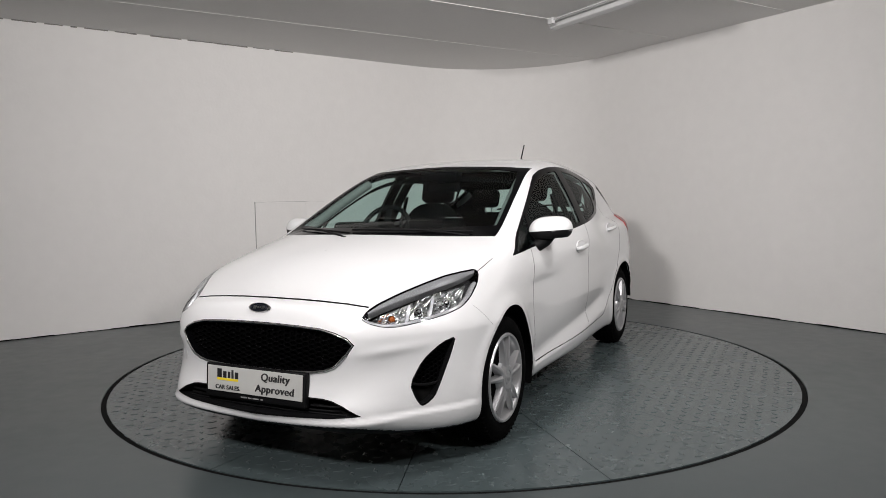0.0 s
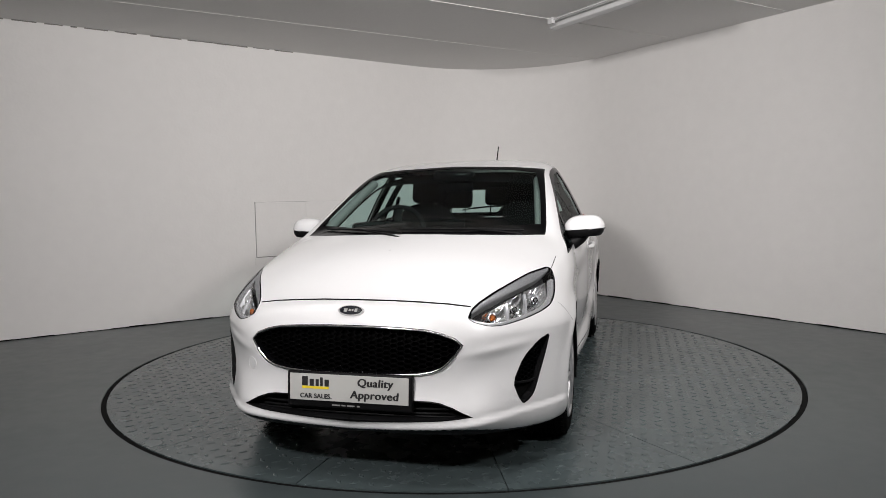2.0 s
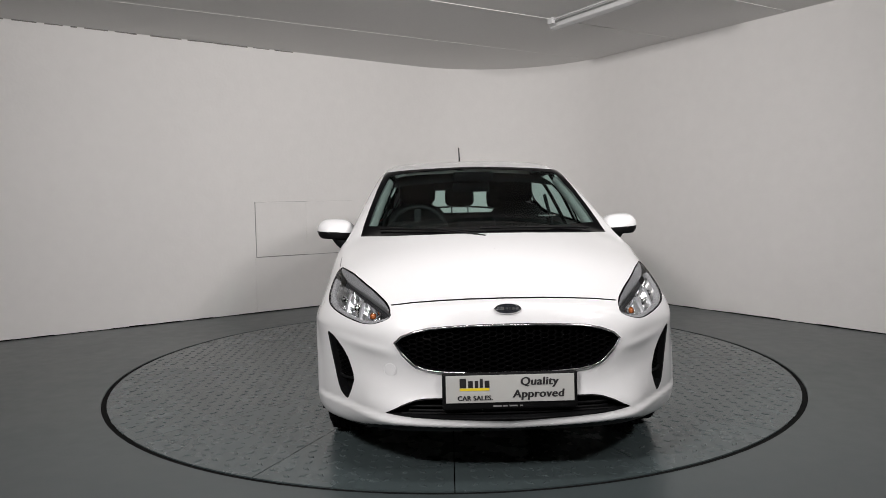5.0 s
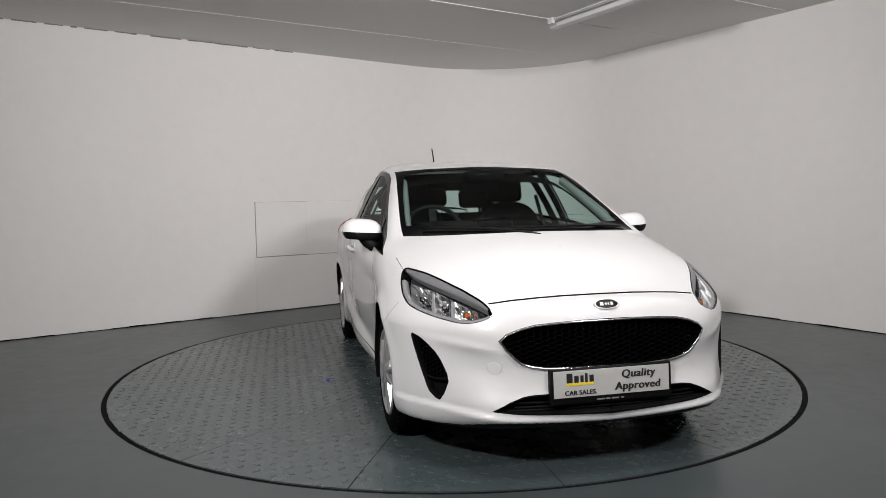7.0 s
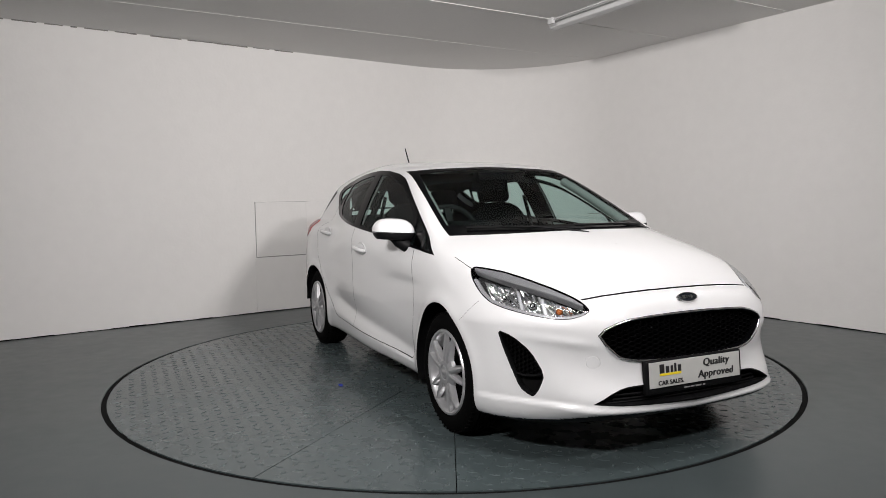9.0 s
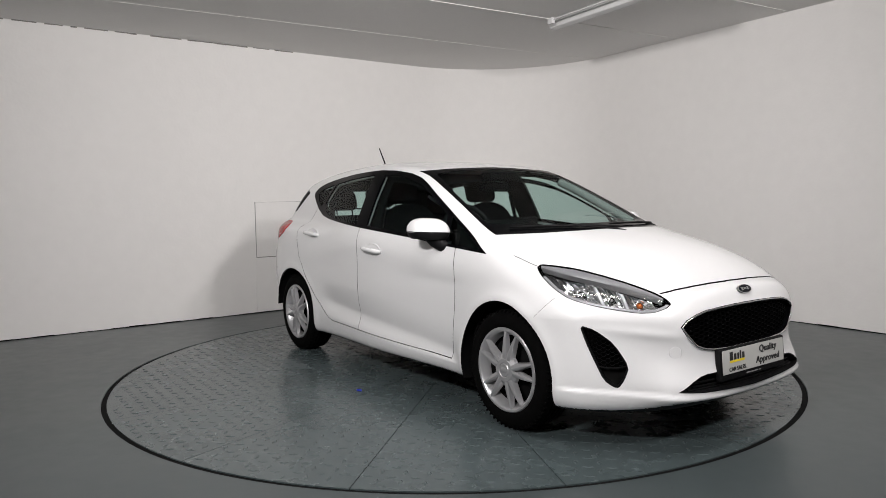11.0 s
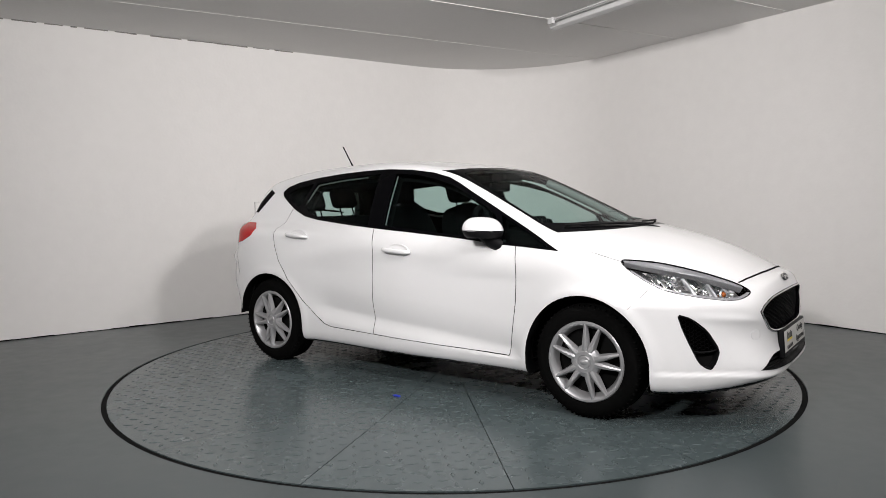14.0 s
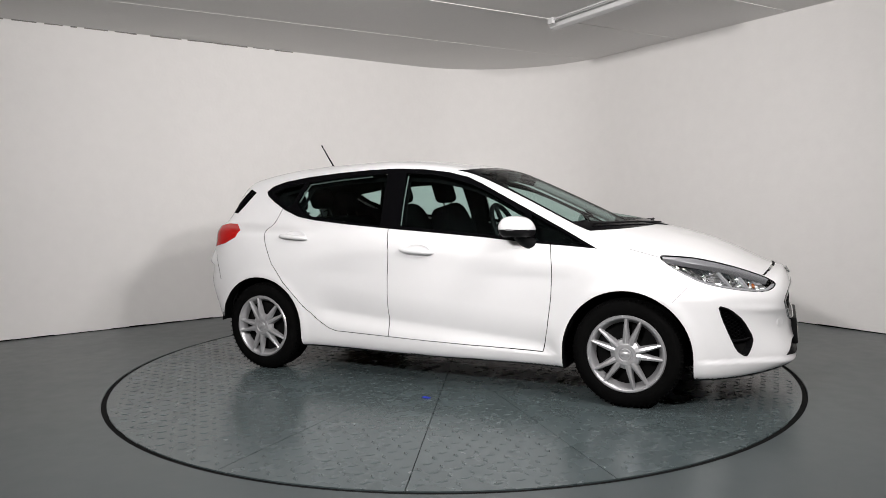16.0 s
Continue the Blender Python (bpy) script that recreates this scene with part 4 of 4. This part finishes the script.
# ---- wheels ----
def wheel():
    """A steel wheel in its tyre under a cover of five split spokes; the axis is z, the outer face at nought."""
    bm = lathe(bmesh.new(), [(0.0005, -0.07), (0.10, -0.065), (0.17, -0.075), (0.195, -0.02), (0.205, -0.010)], 48)
    root = part("wheel", bm, DARK, car_thing, "silver covered steel wheel with black tyre")
    prof = [(0.199, -0.020), (0.208, -0.006), (0.222, 0.000), (0.245, 0.004), (0.268, 0.000), (0.285, -0.012), (0.296, -0.030)]
    for h in (-0.055, -0.085, -0.115, -0.145):
        prof += [(0.3005, h + 0.005), (0.2945, h + 0.004), (0.2945, h - 0.004), (0.3005, h - 0.005)]
    prof += [(0.296, -0.172), (0.280, -0.190), (0.24, -0.198), (0.20, -0.185)]
    bm = lathe(bmesh.new(), prof, 72)
    for k in range(60):
        a = 2 * math.pi * k / 60
        m = Matrix.Rotation(a, 4, "Z")
        box(bm, 0.2905, 0.0, -0.022, 0.012, 0.006, 0.022, m)
    part("tyre", bm, RUBBER, root, "black rubber tyre", 35)
    bm = lathe(bmesh.new(), [(0.170, -0.050), (0.176, -0.034), (0.187, -0.012), (0.193, -0.001), (0.199, 0.003), (0.208, 0.003), (0.213, -0.004), (0.213, -0.016)], 64)
    part("cover_ring", bm, SILVER, root, "silver cover ring", 28)
    bm = lathe(bmesh.new(), [(0.0005, 0.010), (0.030, 0.010), (0.034, 0.006), (0.038, 0.010), (0.056, 0.009), (0.080, -0.006), (0.086, -0.022)], 40)
    cover = part("wheel_cover", bm, SILVER, root, "silver hub of the wheel cover", 28)
    for k in range(5):
        centre = radians(76 + 72 * k)
        for s in (-1, 1):
            bm = bmesh.new()
            a0, a1 = centre + s * radians(13), centre + s * radians(11.8)
            p0, p1 = Vector((0.045 * math.cos(a0), 0.045 * math.sin(a0), 0)), Vector((0.197 * math.cos(a1), 0.197 * math.sin(a1), 0))
            d = (p1 - p0).normalized()
            n = Vector((-d.y, d.x, 0))
            rows = []
            for f, w, top, low in ((0.0, 0.024, 0.008, -0.022), (0.30, 0.0205, 0.011, -0.022), (0.70, 0.0140, 0.008, -0.020), (1.0, 0.0100, 0.002, -0.016)):
                p = p0.lerp(p1, f)
                rows.append([bm.verts.new(p + n * o + Vector((0, 0, z))) for o, z in ((-w, low), (-w * 0.62, top - 0.004), (-0.1 * w * s, top), (w * 0.62, top - 0.004), (w, low))])
            for ra, rb in zip(rows, rows[1:]):
                for i in range(4):
                    bm.faces.new((ra[i], rb[i], rb[i + 1], ra[i + 1]))
            part("spoke", bm, SILVER, root, "", 28)
    bm = lathe(bmesh.new(), [(0.0005, 0.0125), (0.022, 0.0115), (0.027, 0.009)], 32, Matrix.Diagonal((1, 0.6, 1, 1)))
    part("hub_badge", bm, SILVER, root)
    return root


first = wheel()
WHEEL_Y = 0.808
spots = [(x, s) for x in (0.0, -2.493) for s in (1, -1)]


def wheel_pose(x, s, spin):
    return Matrix.Translation((x, s * WHEEL_Y, 0.301)) @ Matrix.Rotation(radians(-90 * s), 4, "X") @ Matrix.Rotation(radians(spin), 4, "Z")


first.matrix_basis = wheel_pose(0.0, 1, -23)
for (x, s), spin in zip(spots[1:], (2, 20, 34)):
    w = copy_thing(first, wheel_pose(x, s, spin))
    w.parent = car_thing

for x in (0.0, -2.493):
    for s in (1, -1):
        bm = bmesh.new()
        n = 28
        rows = []
        for y, r in ((0.815, 0.352), (0.76, 0.362), (0.52, 0.362)):
            rows.append([bm.verts.new((x + r * math.cos(a), s * y, 0.30 + r * math.sin(a))) for a in [radians(-18 + (216 if x > -1 else 194) * k / n) for k in range(n + 1)]])
        rows.append([bm.verts.new((x + 0.02 * math.cos(a), s * 0.52, 0.30 + 0.02 * math.sin(a))) for a in [radians(-18 + (216 if x > -1 else 194) * k / n) for k in range(n + 1)]])
        for ra, rb in zip(rows, rows[1:]):
            for i in range(n):
                bm.faces.new((ra[i], rb[i], rb[i + 1], ra[i + 1]))
        part("wheel_housing", bm, LINING, car_thing, "", 60)
bm = box(bmesh.new(), -1.24, 0, 0.205, 1.75, 1.30, 0.05, None, 0.02)
box(bm, -1.9, 0.3, 0.17, 0.5, 0.35, 0.10, None, 0.03)
box(bm, -0.9, 0, 0.16, 0.9, 0.12, 0.06, None, 0.02)
box(bm, -2.06, 0.60, 0.225, 0.14, 0.22, 0.09, None, 0.02)
box(bm, -2.06, -0.60, 0.225, 0.14, 0.22, 0.09, None, 0.02)
part("floor_pan", bm, LINING, car_thing, "black floor pan")


# ---- mirrors, handles, wipers, aerial ----
def door_mirror(side, door):
    def shape(zmin, zmax, grow):
        bm = bmesh.new()
        nu, nv = 30, 24
        rows = []
        for j in range(nv + 1):
            t = math.pi * j / nv
            row = []
            for i in range(nu):
                a = 2 * math.pi * i / nu
                ex = lambda c, e: math.copysign(abs(c) ** e, c)
                x = 0.078 * ex(math.sin(t), 0.65) * ex(math.cos(a), 0.75)
                y = 0.100 * ex(math.sin(t), 0.65) * ex(math.sin(a), 0.75)
                z = 0.060 * ex(math.cos(t), 0.8)
                z = min(max(z, zmin), zmax)
                x += -0.10 * z - 0.16 * y
                x *= 1.0 - 0.9 * max(0, z) * 3
                y *= 1.0 - max(0, z) * 1.6
                p = Vector((-0.600 + x * grow, side * (0.842 + y * grow), 0.985 + z * grow + 0.06 * y))
                row.append(bm.verts.new(p))
            rows.append(row)
        for a, b in zip(rows, rows[1:]):
            for i in range(nu):
                bm.faces.new((a[i], b[i], b[(i + 1) % nu], a[(i + 1) % nu]))
        bmesh.ops.remove_doubles(bm, verts=bm.verts, dist=1e-5)
        bmesh.ops.recalc_face_normals(bm, faces=bm.faces)
        return bm
    root = part("door_mirror", shape(-0.008, 0.06, 1.13), PAINT, door, "white door mirror with black foot", 50)
    part("mirror_base", shape(-0.046, -0.006, 1.115), PLASTIC, root, "black lower shell", 50)
    bm = tube(bmesh.new(), [(-0.588, side * 0.825, 0.958), (-0.572, side * 0.808, 0.922), (-0.548, side * 0.782, 0.897), (-0.520, side * 0.750, 0.888)], [0.050, 0.042, 0.036, 0.034], 14)
    part("mirror_foot", bm, PLASTIC, root, "black foot", 60)
    pts = [(-0.600 + 0.086 * math.cos(a), side * (0.842 + 0.111 * math.sin(a)), 0.973 + 0.006 * math.sin(a)) for a in [radians(k) for k in range(15, 96, 10)]]
    part("mirror_indicator", tube(bmesh.new(), [(p[0] - 0.016 * (abs(p[1]) - 0.842) / 0.1, p[1], p[2]) for p in pts], 0.006, 8), CLEARGREY, root, "clear indicator strip", 60)


CLEARGREY = material("clear_indicator", (0.35, 0.35, 0.36), 0.1, 0.6, var=0.1, scale=60)


def door_handle(side, door, x, z):
    p, n = side_point(x, z)
    n = (n + Vector((0, 1, 0))).normalized()
    p, n = mirrored(p, side), mirrored(n, side)
    m = aimed(p, n)
    tilt = Matrix.Rotation(radians(4 * side), 4, "Z")
    bm = bmesh.new()
    lathe(bm, [(0.0005, -0.006), (0.5, -0.004), (0.85, 0.000), (1.0, 0.0025), (1.08, -0.004)], 40, m @ tilt @ Matrix.Translation((-0.012 * side, 0.002, 0)) @ Matrix.Diagonal((0.085, 0.038, 1, 1)))
    root = part("handle_cup", bm, PAINT, door, "", 60)
    bm = bmesh.new()
    pts, rad = [], []
    for k in range(13):
        f = k / 12 * 2 - 1
        pts.append(m @ tilt @ Vector((0.112 * f, -0.002, 0.026 - 0.024 * abs(f) ** 5)))
        rad.append(0.0155 * (1 - 0.35 * abs(f) ** 4))
    tube(bm, pts, rad, 12)
    part("handle", bm, PAINT, root, "white pull handle", 60)


for door_part in child(car_thing, "front_door"):
    s = 1 if door_part.data.vertices[0].co.y > 0 else -1
    door_mirror(s, door_part)
    door_handle(s, door_part, -1.255, 0.846)
for door_part in child(car_thing, "rear_door"):
    s = 1 if door_part.data.vertices[0].co.y > 0 else -1
    door_handle(s, door_part, -2.208, 0.921)


def wiper(y0, y1, z0, z1):
    pts = []
    for k in range(13):
        f = k / 12
        p, n = screen_point(abs(y0 + (y1 - y0) * f), z0 + (z1 - z0) * f + 0.006 * math.sin(math.pi * f))
        pts.append(mirrored(p + n * 0.009, 1 if y0 + (y1 - y0) * f > 0 else -1))
    arm = part("wiper", tube(bmesh.new(), pts, [0.005] * 6 + [0.007] + [0.005] * 6, 6), PLASTIC, car_thing, "black windscreen wiper", 60)
    q, n = screen_point(abs(y0), 0.972)
    q = mirrored(q, 1 if y0 > 0 else -1) + Vector((0.002, 0, -0.004))
    part("wiper_arm", tube(bmesh.new(), [q, q.lerp(pts[5], 0.35) + Vector((0.004, 0, 0.004)), pts[6] + Vector((0.002, 0, 0.003))], [0.007, 0.006, 0.004], 8), PLASTIC, arm, "", 60)


wiper(0.56, -0.04, 0.980, 0.996)
wiper(-0.02, -0.56, 0.982, 0.992)

top_z = float(cast(np.array([[-2.41, 0, 1.0]]), np.array([[0.0, 0, 1]]), 0.8)[0][2])
bm = lathe(bmesh.new(), [(0.030, -0.004), (0.027, 0.010), (0.012, 0.020), (0.006, 0.026), (0.0005, 0.027)], 20, Matrix.Translation((-2.40, 0, top_z)) @ Matrix.Diagonal((1.5, 0.8, 1, 1)))
aerial = part("aerial_base", bm, PLASTIC, car_thing, "", 60)
part("aerial", tube(bmesh.new(), [(-2.405, 0, top_z + 0.015), (-2.46, 0, top_z + 0.10), (-2.522, 0, 1.60)], [0.0070, 0.0055, 0.0045], 8), PLASTIC, aerial, "thin black roof aerial", 60)

p, n = nose_point(0.477, 0.465)
m = aimed(mirrored(p, -1), mirrored(n, -1))
part("towing_eye_cap", lathe(bmesh.new(), [(0.0005, 0.0015), (0.026, 0.0015), (0.0285, -0.001), (0.0295, -0.001), (0.031, 0.0008)], 40, m), PAINT, bumper_part, "round towing eye cover", 30)


# ---- cabin ----
def cabin():
    prof = [(-0.10, 0.925), (-0.30, 0.955), (-0.58, 0.985), (-0.72, 0.965), (-0.78, 0.86), (-0.72, 0.60), (-0.30, 0.55)]
    bm = bmesh.new()
    prism(bm, [(x, z) for x, z in prof], -0.66, 0.66, Matrix(((1, 0, 0, 0), (0, 0, 1, 0), (0, 1, 0, 0), (0, 0, 0, 1))))
    bmesh.ops.recalc_face_normals(bm, faces=bm.faces)
    bmesh.ops.bevel(bm, geom=list(bm.edges), offset=0.02, segments=3, affect="EDGES", profile=0.5)
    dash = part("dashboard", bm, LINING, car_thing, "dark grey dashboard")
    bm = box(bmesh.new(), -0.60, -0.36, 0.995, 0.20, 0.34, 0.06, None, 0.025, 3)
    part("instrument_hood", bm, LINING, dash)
    bm = box(bmesh.new(), -0.74, 0.0, 0.975, 0.03, 0.24, 0.12, Matrix(), 0.012, 3)
    part("screen", bm, TRIM, dash, "black touchscreen")
    bm = box(bmesh.new(), -0.36, 0.37, 1.055, 0.002, 0.10, 0.006)
    part("sticker", bm, GREY, dash, "", None)
    m = Matrix.Translation((-0.84, -0.36, 0.945)) @ Matrix.Rotation(radians(66), 4, "Y")
    bm = bmesh.new()
    ring = [(0.183 + 0.016 * math.cos(a), 0.016 * math.sin(a)) for a in [2 * math.pi * k / 10 for k in range(10)]]
    lathe(bm, ring, 40, m, True)
    wheel_part = part("steering_wheel", bm, PLASTIC, car_thing, "black steering wheel")
    bm = lathe(bmesh.new(), [(0.0005, 0.01), (0.06, 0.005), (0.07, -0.03), (0.04, -0.08)], 24, m)
    for a in (0, 90, 180):
        box(bm, 0.0, 0.12, -0.005, 0.045, 0.12, 0.015, m @ Matrix.Rotation(radians(a - 90), 4, "Z"))
    part("wheel_hub", bm, PLASTIC, wheel_part)
    for y in (0.36, -0.36):
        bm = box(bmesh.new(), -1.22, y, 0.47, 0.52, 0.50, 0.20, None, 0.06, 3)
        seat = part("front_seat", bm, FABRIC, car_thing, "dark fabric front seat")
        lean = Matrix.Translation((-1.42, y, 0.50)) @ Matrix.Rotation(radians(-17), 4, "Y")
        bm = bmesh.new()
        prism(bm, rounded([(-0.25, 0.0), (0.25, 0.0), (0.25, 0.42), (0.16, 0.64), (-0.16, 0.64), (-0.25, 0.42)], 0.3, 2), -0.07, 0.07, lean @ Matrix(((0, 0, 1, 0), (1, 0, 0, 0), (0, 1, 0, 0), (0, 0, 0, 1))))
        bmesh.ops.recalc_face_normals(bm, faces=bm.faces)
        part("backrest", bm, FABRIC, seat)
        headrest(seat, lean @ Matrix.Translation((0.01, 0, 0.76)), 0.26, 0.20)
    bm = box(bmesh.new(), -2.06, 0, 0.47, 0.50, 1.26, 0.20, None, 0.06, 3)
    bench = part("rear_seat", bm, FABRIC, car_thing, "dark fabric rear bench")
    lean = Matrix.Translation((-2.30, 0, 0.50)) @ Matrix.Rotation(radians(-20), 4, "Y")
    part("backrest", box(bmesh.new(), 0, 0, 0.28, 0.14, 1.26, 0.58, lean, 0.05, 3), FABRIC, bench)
    for y in (0.36, -0.36, 0.0):
        headrest(bench, lean @ Matrix.Translation((0.01, y, 0.70 if y else 0.72)), 0.25, 0.16)
    p, n = screen_point(0.0, 1.30)
    bm = box(bmesh.new(), p.x - 0.17, -0.01, 1.235, 0.03, 0.245, 0.065, None, 0.014, 3)
    mirror = part("interior_mirror", bm, TRIM, car_thing, "black interior mirror")
    bm = box(bmesh.new(), p.x - 0.115, 0, 1.300, 0.10, 0.26, 0.06, None, 0.015, 3)
    part("sensor_cover", bm, TRIM, mirror)
    for s in (1, -1):
        pts = []
        for k in range(9):
            f = k / 8
            q, n = screen_point(0.620 - 0.085 * f, 1.02 + 0.285 * f)
            pts.append(mirrored(q - n * 0.045 + Vector((0, 0.012, 0)), s))
        part("pillar_trim", tube(bmesh.new(), pts, 0.028, 10), GREY, car_thing, "grey inner pillar trim", 60)
        part("belt", tube(bmesh.new(), [(-1.50, s * 0.56, 1.18), (-1.49, s * 0.62, 0.95), (-1.47, s * 0.68, 0.60)], 0.014, 6), PLASTIC, car_thing, "dark seat belt", 60)

        # door-frame reflections along the window channels, put in as pale grey tubes
        for line in (((-1.418, 1.318), (-1.405, 1.16), (-1.392, 1.005)), ((-2.292, 1.160), (-2.262, 1.225), (-2.232, 1.284), (-1.96, 1.308), (-1.70, 1.322))):
            pts = []
            for x, z in line:
                q, n = side_point(x, z)
                pts.append(mirrored(q - n * 0.016, s))
            part("window_channel", tube(bmesh.new(), pts, 0.0042, 6), GREY, car_thing, "pale grey strip for the door frame reflected along the window channel", 60)


def headrest(seat, m, w, h):
    bm = bmesh.new()
    box(bm, 0, 0, 0, 0.09, w, h, m, 0.042, 4)
    rest = part("headrest", bm, FABRIC, seat, "dark headrest on two posts")
    for y in (-0.07, 0.07):
        bm = bmesh.new()
        tube(bm, [m @ Vector((0, y, -h / 2 - 0.10)), m @ Vector((0, y, 0))], 0.006, 8)
        part("headrest_post", bm, CHROME, rest)


cabin()


# ---- small things on the turntable ----
def tape():
    bm = bmesh.new()
    prism(bm, [(-0.026, -0.006), (-0.010, -0.014), (0.022, -0.010), (0.028, 0.004), (0.004, 0.012), (-0.020, 0.010)], 0.0024, 0.006, Matrix.Translation((0.25, -0.89, 0.0)))
    root = link("tape_scrap", bm, BLUE)
    return tagged(root, "crumpled scrap of blue tape on the turntable", "litter")


tape_thing = tape()


# the car stands off the turntable's axis; its root turns on the axis
for ob in car_thing.children:
    ob.matrix_parent_inverse = Matrix.Translation((1.353, 0.139, 0.0))
MOVERS = [turntable_thing, car_thing, tape_thing]


def motions():
    for thing in MOVERS:
        base = thing.matrix_basis.copy()
        walk(thing, [(t, Matrix.Rotation(radians(a), 4, "Z") @ base) for t, a in TURN])


motions()
